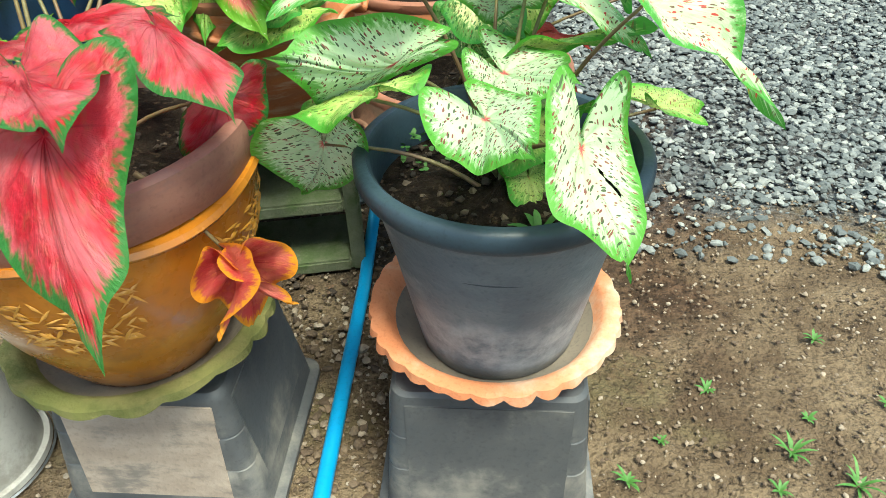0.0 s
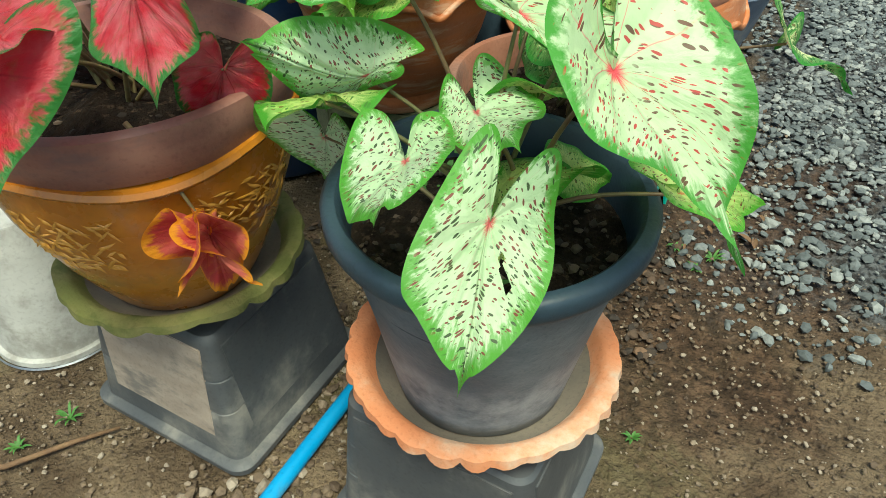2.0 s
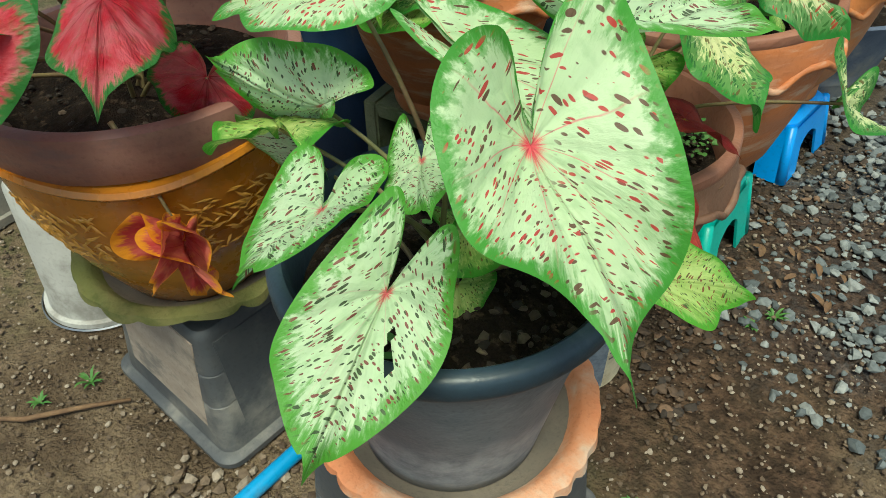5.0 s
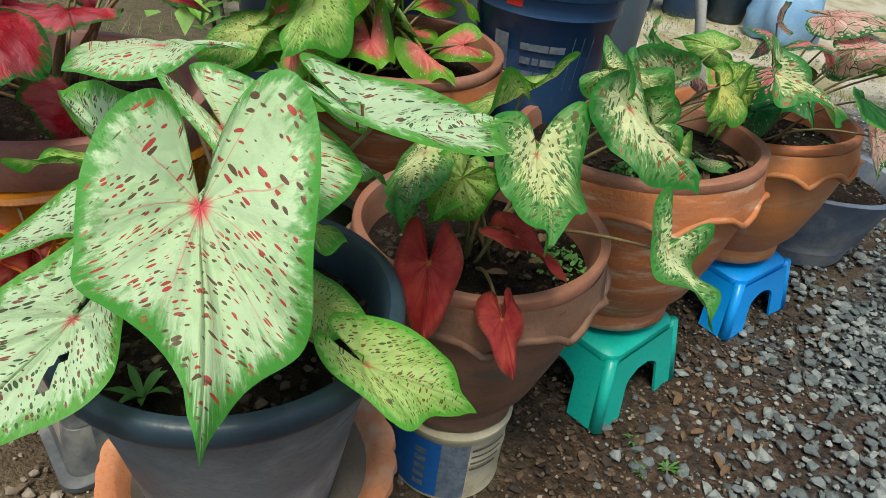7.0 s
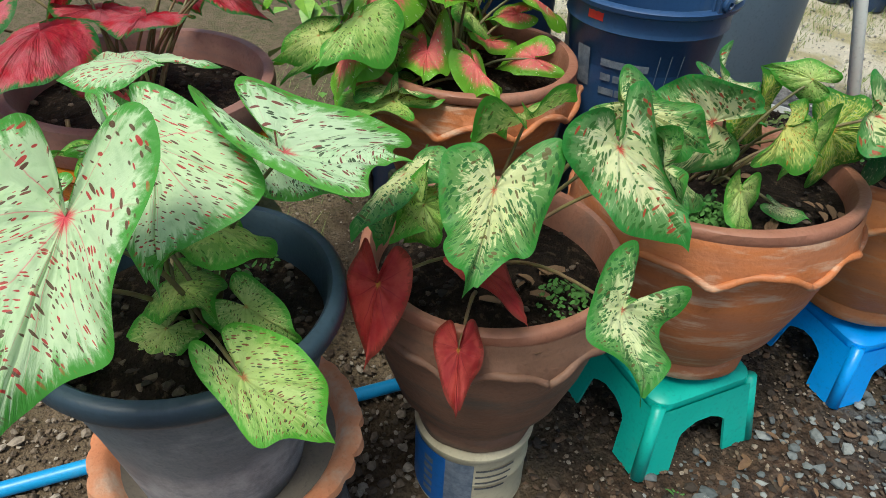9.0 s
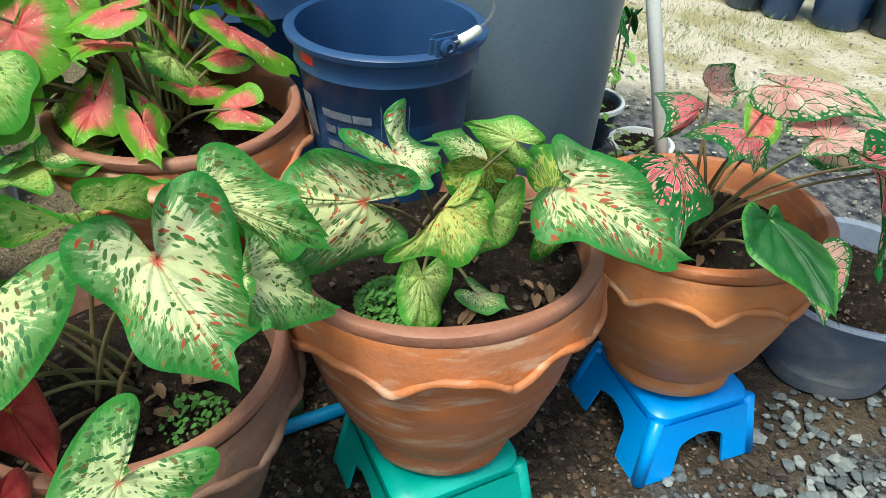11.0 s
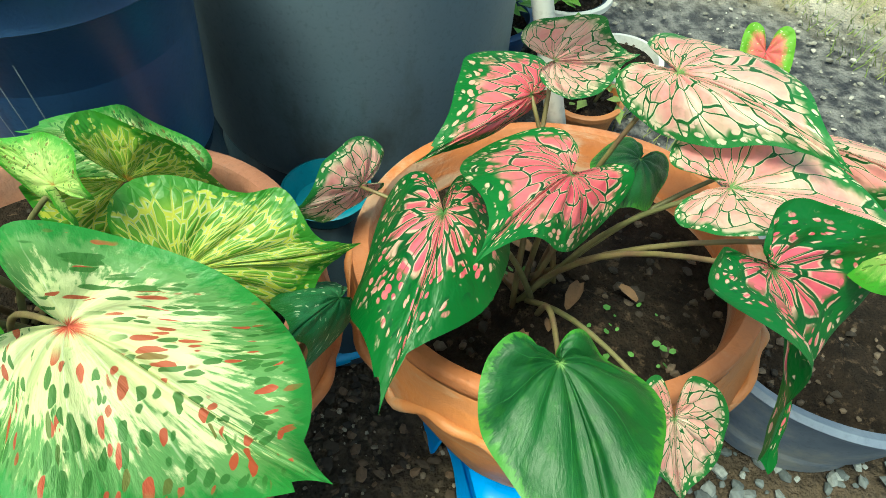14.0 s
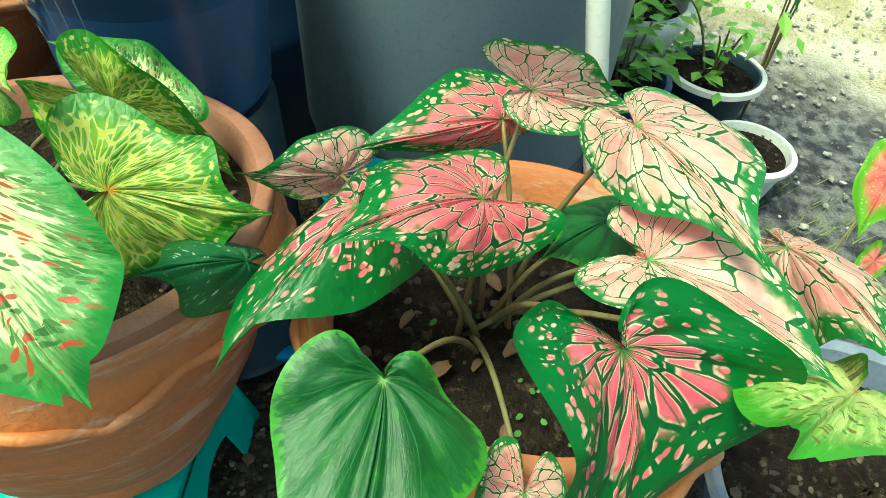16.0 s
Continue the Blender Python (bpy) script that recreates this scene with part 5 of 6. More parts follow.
leaf(p3_plant, "speck", (0.685, 1.666, 0.650), (-17, -38, -99), 0.123, (0.97, 1.03), (1.00, 0.91), 0.08, -0.03, (0.08, 0.07), 0.17, pull=((-0.06, -0.12, 0.14), (-0.02, -0.01, 0.18), (-0.17, 0.25, 0.16), (-0.07, 0.15, -0.05), (0.01, 0.02, -0.02), (-0.04, 0.01, 0.03), (-0.02, -0.03, 0.04)), ruffle=0.105)
leaf(p3_plant, "speck", (0.393, 1.52, 0.664), (-45, 36, -176), 0.102, (1.05, 0.91), (1.0, 1.0), 0.13, -0.03, (0.1, 0.08), 0.0, ruffle=0.11)
leaf(p3_plant, "lime", (0.441, 1.543, 0.671), (-8, 10, -147), 0.102, (0.9, 0.93), (1.0, 1.0), 0.12, -0.03, (0.17, 0.18), 0.0, ruffle=0.11)
leaf(p3_plant, "dead", (0.523, 1.443, 0.613), (-61, 0, -126), 0.109, (1.0, 1.0), (1.0, 1.0), 0.12, 0.0, (0.05, 0.05), 0.0, ruffle=0.12, narrow=0.75)
leaf(p3_plant, "dead", (0.575, 1.529, 0.527), (-40, 0, -112), 0.084, (1.0, 1.0), (1.0, 1.0), 0.12, -0.0, (0.05, 0.05), 0.0, ruffle=0.12, narrow=0.75)
leaf(p3_plant, "dead", (0.54, 1.566, 0.618), (-20, 0, -62), 0.091, (1.0, 1.0), (1.0, 1.0), 0.12, 0.0, (0.05, 0.05), 0.0, ruffle=0.12, narrow=0.75)
leaf(p4_plant, "speckred", (0.442, 1.950, 0.712), (50, -74, 124), 0.150, (0.98, 1.06), (0.95, 0.95), 0.13, -0.01, (0.06, 0.07), 0.08, pull=((-0.00, -0.26, 0.02), (0.06, 0.12, 0.10), (-0.10, 0.11, -0.02), (-0.08, 0.30, 0.03), (-0.12, 0.31, 0.06), (-0.03, 0.01, 0.02), (-0.04, 0.01, 0.02)), ruffle=0.105)
leaf(p4_plant, "speckred", (0.392, 2.001, 0.742), (-20, 16, -32), 0.108, (0.98, 1.05), (1.04, 0.90), 0.10, -0.03, (0.05, 0.06), 0.12, pull=((-0.05, -0.37, 0.08), (-0.01, -0.12, 0.02), (-0.20, 0.25, 0.18), (-0.05, 0.30, 0.08), (-0.02, 0.10, -0.01), (-0.03, -0.02, 0.05), (-0.02, -0.09, 0.02)), ruffle=0.105)
leaf(p4_plant, "speckred", (0.509, 2.177, 0.723), (-20, 18, -46), 0.189, (1.00, 0.96), (0.89, 0.92), 0.13, -0.00, (0.03, 0.06), 0.08, pull=((-0.01, -0.07, 0.01), (0.07, 0.28, -0.06), (0.06, 0.19, 0.15), (-0.04, 0.22, 0.15), (0.09, 0.39, 0.03), (-0.01, 0.05, 0.05), (0.02, 0.10, 0.01)), ruffle=0.095)
leaf(p4_plant, "gold", (0.496, 2.024, 0.722), (152, 157, 131), 0.129, (1.06, 1.04), (0.93, 0.80), 0.12, -0.01, (0.10, 0.11), 0.04, pull=((-0.02, -0.39, 0.05), (0.32, 0.17, -0.00), (-0.17, 0.52, -0.03), (0.00, 0.05, -0.01), (0.00, 0.05, -0.01), (-0.01, -0.11, 0.01), (-0.01, -0.11, 0.01)), ruffle=0.085)
leaf(p4_plant, "lime", (0.482, 2.090, 0.690), (106, -169, 75), 0.085, (1.01, 1.01), (0.96, 1.06), 0.13, 0.03, (0.09, 0.09), 0.08, pull=((0.07, -0.14, 0.03), (0.05, 0.11, 0.05), (0.05, -0.15, 0.02), (-0.01, 0.02, -0.00), (-0.06, 0.08, 0.01), (0.02, -0.04, 0.01), (0.00, -0.02, 0.01)), ruffle=0.11)
leaf(p4_plant, "lime", (0.397, 2.163, 0.732), (25, -55, 111), 0.076, (0.79, 0.79), (1.0, 1.0), 0.15, -0.16, (0.02, 0.05), 0.0, ruffle=0.11)
leaf(p4_plant, "goldnet", (0.414, 2.227, 0.645), (11, 69, 3), 0.156, (1.04, 0.98), (0.94, 0.94), 0.15, 0.02, (0.16, 0.13), 0.06, pull=((0.04, -0.17, -0.01), (0.20, 0.14, 0.01), (-0.09, 0.14, 0.02), (-0.01, 0.25, -0.10), (0.11, 0.24, -0.07), (0.01, 0.03, -0.04), (0.05, 0.02, -0.03)), ruffle=0.06)
leaf(p4_plant, "goldnet", (0.298, 2.18, 0.643), (-93, 40, -73), 0.152, (1.0, 0.68), (1.0, 1.0), 0.15, 0.02, (0.05, 0.01), 0.0, ruffle=0.11)
leaf(p4_plant, "pinkdark", (0.427, 2.335, 0.594), (55, -33, -156), 0.108, (0.59, 0.7), (1.0, 1.0), 0.21, -0.09, (0.35, 0.46), 0.0)
leaf(p4_plant, "speck", (0.494, 2.079, 0.577), (-178, 174, 125), 0.053, (0.99, 1.00), (1.01, 1.00), 0.14, -0.01, (0.12, 0.13), 0.07, pull=((-0.02, -0.10, 0.01), (0.02, -0.04, 0.03), (-0.03, -0.01, 0.03), (-0.04, 0.11, -0.05), (0.02, 0.15, -0.07), (-0.02, 0.00, -0.01), (-0.00, 0.01, -0.02)), ruffle=0.05)
leaf(p4_plant, "lime", (0.476, 2.008, 0.608), (-48, -19, -83), 0.093, (0.97, 1.02), (0.93, 0.93), 0.15, -0.01, (0.08, 0.11), 0.06, pull=((0.00, -0.15, -0.03), (0.08, 0.16, 0.01), (-0.13, 0.16, 0.03), (-0.14, 0.30, 0.03), (0.01, 0.25, -0.02), (-0.04, 0.05, 0.00), (0.00, 0.03, -0.01)), ruffle=0.09)
leaf(p4_plant, "speck", (0.259, 2.191, 0.625), (40, -13, 156), 0.108, (1.00, 0.96), (1.00, 0.99), 0.16, -0.02, (0.13, 0.13), 0.05, pull=((-0.07, -0.06, -0.03), (-0.00, -0.00, 0.00), (0.00, 0.00, 0.00), (0.01, 0.12, -0.06), (0.12, 0.26, -0.05), (-0.02, 0.02, -0.03), (0.02, 0.06, -0.02)), ruffle=0.10)
leaf(p3_plant, "speck", (0.419, 1.508, 0.690), (-11, 36, -151), 0.120, (1.01, 0.92), droop=0.15, folds=(0.15, 0.13), lift=0.05, ruffle=0.07)
leaf(p3_plant, "lime", (0.492, 1.509, 0.692), (-79, -27, -174), 0.098, droop=0.14, folds=(0.10, 0.11), lift=0.05, ruffle=0.07)
leaf(p5_plant, "pinkgreen", (0.408, 2.427, 0.654), (4, 12, -111), 0.15, (1.27, 0.68), (1.11, 0.85), 0.4, 0.27, (0.49, 0.26), -0.01)
leaf(p5_plant, "pink", (0.428, 2.522, 0.693), (27, -21, -153), 0.12, (1.25, 0.8), (0.66, 1.15), 0.32, -0.14, (0.5, 0.27), 0.16)
leaf(p5_plant, "pink", (0.312, 2.533, 0.682), (23, -63, -161), 0.13, (0.6, 0.52), (0.94, 0.86), 0.34, -0.09, (0.43, 0.33), -0.06)
leaf(p5_plant, "pinkpale", (0.269, 2.381, 0.564), (78, -70, 148), 0.112, (0.79, 0.79), (1.0, 1.0), 0.14, 0.06, (0.18, 0.19), 0.0)
leaf(p5_plant, "pinkpale", (0.304, 2.553, 0.709), (-38, 54, -16), 0.104, (0.68, 0.75), (0.66, 1.28), -0.09, -0.1, (-0.25, -0.31), 0.06)
leaf(p5_plant, "pinkpale", (0.378, 2.625, 0.736), (17, 24, -60), 0.14, (0.58, 1.06), (0.76, 0.85), 0.36, 0.03, (0.21, 0.33), 0.02)
leaf(p5_plant, "pinkpale", (0.468, 2.637, 0.691), (14, 11, -35), 0.134, (0.9, 1.09), (0.6, 0.87), 0.23, 0.05, (-0.08, -0.02), -0.04)
leaf(p5_plant, "pinkgreen", (0.559, 2.608, 0.709), (-53, -10, -63), 0.171, (1.00, 1.03), (0.91, 0.93), 0.14, 0.00, (-0.01, 0.01), 0.03, pull=((0.02, -0.03, -0.05), (0.06, 0.22, -0.09), (0.08, 0.18, 0.04), (-0.05, 0.09, 0.24), (-0.14, 0.20, 0.15), (-0.01, 0.02, 0.06), (-0.04, 0.05, 0.03)), ruffle=0.06)
leaf(p5_plant, "green", (0.557, 2.470, 0.645), (-12, -13, -83), 0.155, (0.98, 0.97), (0.90, 0.89), 0.15, 0.02, (0.11, 0.10), 0.07, pull=((0.05, 0.02, -0.01), (-0.01, 0.25, 0.04), (0.12, 0.29, 0.00), (-0.04, 0.20, -0.03), (0.01, 0.16, -0.01), (0.00, 0.07, -0.02), (0.02, 0.06, -0.01)), ruffle=0.05)
leaf(p5_plant, "green", (0.351, 2.637, 0.618), (17, -16, -137), 0.098, (0.81, 0.77), (1.0, 1.0), 0.14, -0.05, (0.22, 0.22), 0.0)
leaf(p5_plant, "pinkpale", (0.402, 2.761, 0.656), (38, 29, -62), 0.156, (0.58, 0.57), (1.0, 1.0), 0.22, 0.18, (0.38, 0.37), 0.0)
leaf(p5_plant, "lime", (0.533, 2.773, 0.658), (35, 3, -134), 0.149, (1.0, 1.0), (1.0, 1.0), 0.12, -0.0, (0.05, 0.05), 0.0, ruffle=0.11)
leaf(p5_plant, "pinkpale", (0.578, 2.575, 0.554), (-66, 12, -110), 0.098, (0.67, 0.79), (1.0, 1.0), 0.06, -0.08, (-0.14, -0.16), 0.0)
leaf(p2_plant, "red", (0.046, 1.009, 0.798), (3, -3, -145), 0.143, (1.00, 1.00), (1.00, 1.01), 0.13, -0.02, (0.06, 0.09), 0.10, pull=((-0.06, -0.07, 0.03), (0.0, 0.0, 0.0), (0.02, -0.03, 0.13), (0.01, 0.0, 0.06), (0.01, 0.18, -0.03), (-0.02, -0.02, 0.03), (-0.02, 0.03, 0.00)), ruffle=0.10)
leaf(p2_plant, "red", (0.125, 1.111, 0.801), (-12, -5, -127), 0.139, (0.94, 0.98), (0.98, 0.97), 0.18, 0.00, (0.15, 0.17), -0.00, pull=((0.02, -0.07, -0.09), (-0.07, 0.05, -0.11), (0.00, 0.06, -0.04), (-0.13, 0.24, -0.04), (0.05, 0.15, -0.11), (-0.04, 0.05, -0.04), (0.02, 0.02, -0.06)), ruffle=0.07)
leaf(p2_plant, "red", (0.086, 0.955, 0.771), (-30, 4, -165), 0.203, (0.95, 0.92), (1.00, 1.00), 0.15, -0.04, (0.15, 0.15), 0.05, pull=((-0.10, -0.02, 0.01), (0.0, 0.0, 0.0), (0.0, 0.0, 0.0), (-0.07, -0.01, -0.08), (0.18, 0.17, -0.10), (-0.12, -0.04, -0.04), (0.08, 0.11, -0.04)), ruffle=0.07)
leaf(p2_plant, "red", (0.137, 1.191, 0.691), (-111, -17, -132), 0.126, (0.97, 0.9), (1.0, 1.0), 0.08, -0.02, (-0.17, -0.16), 0.0, ruffle=0.06)
leaf(p1_plant, "spot", (0.447, 1.338, 0.756), (-33, 4, -2), 0.127, (0.99, 1.0), (1.0, 1.0), 0.12, -0.01, (0.05, 0.05), 0.0)
leaf(p1_plant, "lime", (0.482, 1.226, 0.631), (16, 9, -67), 0.099, (0.95, 0.92), (1.0, 1.0), 0.11, 0.02, (0.13, 0.13), 0.0, ruffle=0.11)
leaf(p1_plant, "lime", (0.492, 1.273, 0.711), (27, -20, -120), 0.143, (1.0, 1.0), (1.0, 1.0), 0.11, 0.0, (0.05, 0.05), 0.0, ruffle=0.11)
leaf(p7_plant, "coral", (0.065, 1.663, 0.699), (-16, 5, -119), 0.100, (1.00, 0.98), (1.00, 1.04), 0.11, -0.01, (0.10, 0.12), 0.12, pull=((-0.03, -0.20, 0.08), (-0.00, -0.00, 0.00), (-0.01, -0.12, 0.20), (0.00, 0.03, -0.01), (0.06, 0.16, -0.11), (-0.01, -0.05, 0.02), (0.01, -0.01, -0.01)), ruffle=0.06)
leaf(p7_plant, "coral", (0.131, 1.725, 0.693), (166, 179, 97), 0.096, (0.94, 0.93), (1.00, 1.00), 0.16, -0.01, (0.21, 0.21), 0.05, pull=((-0.02, -0.15, -0.00), (-0.00, -0.00, 0.00), (0.00, 0.00, 0.00), (-0.17, 0.17, -0.19), (0.19, 0.23, -0.20), (-0.06, 0.01, -0.06), (0.05, 0.02, -0.06)), ruffle=0.06)
leaf(p7_plant, "coral", (-0.020, 1.866, 0.718), (-8, -26, 170), 0.067, (1.00, 0.99), (1.02, 1.03), 0.14, 0.00, (0.11, 0.11), 0.03, pull=((0.01, -0.09, -0.01), (-0.02, -0.05, -0.04), (0.03, -0.08, -0.03), (-0.00, 0.01, 0.00), (-0.00, 0.01, 0.00), (0.00, -0.02, -0.00), (0.00, -0.02, -0.00)), ruffle=0.06)
leaf(p7_plant, "coral", (-0.009, 1.808, 0.676), (28, -13, -156), 0.092, (0.98, 1.00), (1.05, 1.04), 0.12, -0.01, (0.09, 0.09), 0.10, pull=((-0.04, -0.14, 0.05), (-0.08, -0.13, 0.07), (-0.01, -0.10, 0.07), (0.01, 0.02, -0.01), (0.01, 0.02, -0.01), (-0.01, -0.04, 0.01), (-0.01, -0.04, 0.01)), ruffle=0.06)
leaf(p7_plant, "coral", (0.074, 1.862, 0.670), (-21, -49, 166), 0.084, (1.00, 0.99), (1.00, 1.05), 0.15, -0.02, (0.10, 0.09), 0.00, pull=((-0.05, -0.11, -0.04), (-0.00, -0.00, -0.00), (-0.11, -0.13, -0.14), (0.01, 0.02, 0.01), (0.10, 0.10, 0.07), (-0.01, -0.03, -0.01), (0.01, -0.00, 0.01)), ruffle=0.06)
leaf(p7_plant, "coral", (0.09, 1.728, 0.834), (-15, -16, 169), 0.089, (1.0, 1.0), (1.0, 1.0), 0.12, 0.01, (0.05, 0.05), 0.0)
leaf(p7_plant, "coral", (-0.059, 1.617, 0.792), (-32, 16, -123), 0.096, (1.06, 0.87), (1.0, 1.0), 0.13, -0.05, (0.09, 0.08), 0.0)
leaf(p7_plant, "coral", (0.042, 1.7, 0.777), (17, -4, -112), 0.115, (1.0, 1.0), (1.0, 1.0), 0.12, 0.0, (0.05, 0.05), 0.0)
leaf(p7_plant, "coral", (0.074, 1.739, 0.692), (-29, -36, -55), 0.066, (0.9, 0.99), (1.0, 1.0), 0.12, 0.04, (0.09, 0.09), 0.0)
leaf(p7_plant, "speck", (0.104, 1.601, 0.652), (-10, 0, 59), 0.15, (1.0, 1.0), (1.0, 1.0), 0.12, 0.0, (0.05, 0.05), 0.0, ruffle=0.11)
leaf(p7_plant, "lime", (0.121, 1.588, 0.641), (-6, 0, 121), 0.15, (1.0, 1.0), (1.0, 1.0), 0.12, 0.0, (0.05, 0.05), 0.0, ruffle=0.11)
leaf(p3_plant, "lime", (0.411, 1.674, 0.738), (-20, -22, 80), 0.171, (0.9, 1.0), (1.08, 1.0), 0.19, -0.11, (-0.02, 0.05), 0.18, ruffle=0.11)
leaf(p2_plant, "red", (-0.039, 1.237, 0.756), (12, 0, -101), 0.15, (1.0, 1.0), (1.0, 1.0), 0.12, 0.0, (0.05, 0.05), 0.0, ruffle=0.06)
leaf(p2_plant, "red", (-0.077, 0.945, 0.689), (-30, -22, 111), 0.15, (1.0, 1.0), (1.0, 1.0), 0.12, 0.0, (0.05, 0.05), 0.0, ruffle=0.06)
leaf(p2_plant, "red", (-0.104, 1.17, 0.751), (13, -2, -118), 0.131, (1.0, 1.0), (1.0, 1.0), 0.08, -0.0, (0.05, 0.05), 0.0, ruffle=0.06)
leaf(p2_plant, "lime", (-0.134, 1.012, 0.824), (-9, -14, -116), 0.166, (0.61, 0.57), (1.0, 1.0), 0.19, -0.04, (0.39, 0.35), 0.0, ruffle=0.11)


# more leaves, farther back in the pots
rnd = random.Random(5)
for k in range(64):
    a = rnd.uniform(1.4, 5.4)
    d = rnd.uniform(0.05, 0.24)
    leaf(p7_plant, "coral" if k % 5 < 3 else "lime", (-0.04 + d * math.cos(a), 1.72 + d * math.sin(a), rnd.uniform(0.68, 1.0)), (rnd.uniform(-60, -20), rnd.uniform(-25, 25), math.degrees(a) - 90), rnd.uniform(0.09, 0.14), (rnd.uniform(0.65, 0.95), rnd.uniform(0.65, 0.95)), ruffle=0.075, folds=(rnd.uniform(-0.1, 0.4), rnd.uniform(-0.1, 0.4)))
for k in range(10):
    a = rnd.uniform(0.8, 4.6)
    d = rnd.uniform(0.06, 0.2)
    leaf(p2_plant, "red", (-0.07 + d * math.cos(a), 1.24 + d * math.sin(a), rnd.uniform(0.72, 0.86)), (rnd.uniform(-55, -20), rnd.uniform(-20, 20), math.degrees(a) - 90), rnd.uniform(0.09, 0.14), (0.9, 0.9), ruffle=0.03)
# withered leaf that hangs over the glazed pot
leaf(p2_plant, "dry", (0.148, 1.102, 0.520), (-74, 10, -150), 0.100, (1.1, 1.2), (1.1, 1.0), 0.30, 0.2, (-0.45, -0.35), 0.2, ruffle=0.24, foot=(0.06, 1.10, 0.645))
leaf(p2_plant, "dry", (0.147, 1.094, 0.516), (-58, -35, -120), 0.078, (1.0, 0.7), droop=0.5, folds=(-0.5, 0.3), ruffle=0.26, stem=False)
leaf(p2_plant, "dry", (0.150, 1.098, 0.514), (-66, 40, 175), 0.072, (0.7, 0.9), droop=0.6, folds=(0.3, -0.5), ruffle=0.26, stem=False)



# ---- weeds, fern tufts, litter ----
def sprig(name, x, y, z, count, reach, width, mat, label, seed, category="weed", rise=0.6):
    """A low tuft of narrow leaves, each a bent blade."""
    t = thing(name, x, y, z, label, category, "weeds")
    r = random.Random(seed)
    for k in range(count):
        a, ln = 6.283 * k / count + r.uniform(-0.4, 0.4), reach * r.uniform(0.55, 1.1)
        up = rise * r.uniform(0.5, 1.2)
        verts, faces = [], []
        n = 5
        for i in range(n + 1):
            s = i / n
            d = ln * s
            h = ln * up * math.sin(s * 1.9)
            w = width * math.sin(math.pi * min(0.98, 0.12 + 0.88 * s)) * 0.5
            for side, lift in ((-1, 0.25), (0, 0), (1, 0.25)):
                verts.append((d * math.cos(a) - side * w * math.sin(a), d * math.sin(a) + side * w * math.cos(a), h + lift * w))
        for i in range(n):
            for q in (0, 1):
                faces.append((3 * i + q, 3 * i + q + 1, 3 * i + q + 4, 3 * i + q + 3))
        put("blade", mesh_from(verts, faces, "weed_blade"), mat, t)
    return t


for k, (wx, wy, ln, n) in enumerate(((0.972, 1.246, 0.055, 9), (0.859, 1.38, 0.035, 6), (1.025, 1.321, 0.03, 5), (0.753, 1.26, 0.022, 5), (1.061, 1.184, 0.06, 8), (0.683, 1.177, 0.04, 6), (1.104, 1.522, 0.035, 6),
                                     (-0.248, 1.004, 0.045, 7), (-0.275, 0.919, 0.035, 6), (-0.303, 0.762, 0.06, 10), (0.654, 1.45, 0.03, 7), (0.644, 1.942, 0.03, 7), (0.586, 1.996, 0.035, 7), (0.67, 1.997, 0.04, 8), (0.93, 1.17, 0.03, 5), (1.18, 1.36, 0.03, 6))):
    sprig("weed", wx, wy, -0.004, n + 4, ln * 0.72, 0.0055, M_WEED, "small bright green weed growing from the dirt", 40 + k)


def fern(x, y, z, spread, count, seed, label):
    """A cushion of tiny round leaflets on thin stems: one mesh, as nobody could count them."""
    r = random.Random(seed)
    verts, faces = [], []
    for k in range(count):
        a, d = r.uniform(0, 6.283), spread * math.sqrt(r.random())
        px, py, pz = d * math.cos(a), d * math.sin(a), 0.003 + (0.012 + 0.03 * (0.5 + noise.noise((d * math.cos(a) * 40, d * math.sin(a) * 40, seed)))) * (1 - (d / spread) ** 2) * r.uniform(0.2, 1.2)
        s, tw, tl = r.uniform(0.0016, 0.0045), r.uniform(0, 6.28), r.uniform(-1.2, 1.2)
        c = len(verts)
        for i in range(6):
            b = tw + i * 1.047
            rr = s * (1.25 if i == 0 else 1)
            verts.append((px + rr * math.cos(b), py + rr * math.sin(b), pz + rr * math.sin(b) * tl))
        faces.append(tuple(range(c, c + 6)))
    ob = put("fern_cushion", mesh_from(verts, faces, "fern"), M_WEED)
    ob.location = (x, y, z)
    tagged(ob, label, "weed", kind="stuff")


sprig("weed", 0.50, 1.12, 0.555, 8, 0.035, 0.009, M_WEED, "small green weed sprouting in the black pot", 91)
fern(0.432, 1.988, 0.535, 0.052, 1100, 3, "cushion of tiny green fern leaflets in the pot")
fern(0.50, 1.72, 0.49, 0.04, 120, 4, "few tiny green seedlings in the pot soil")
fern(0.36, 1.30, 0.555, 0.05, 60, 5, "tiny green seedlings on dark pot soil")
fern(0.31, 2.50, 0.47, 0.07, 26, 6, "tiny green seedlings on brown pot soil")
fern(0.46, 2.62, 0.47, 0.05, 16, 7, "tiny green seedlings on brown pot soil")

twig = thing("dry_twig", -0.22, 0.93, 0.006, "pale dry twig lying on the dirt", "twig")
put("stick", tube([(-0.08, -0.085, 0), (-0.03, -0.05, 0.006), (0.03, 0.04, 0.004), (0.075, 0.10, 0.002)], [0.004, 0.005, 0.0045, 0.003], 8, "stick"), M_LITTER, twig)


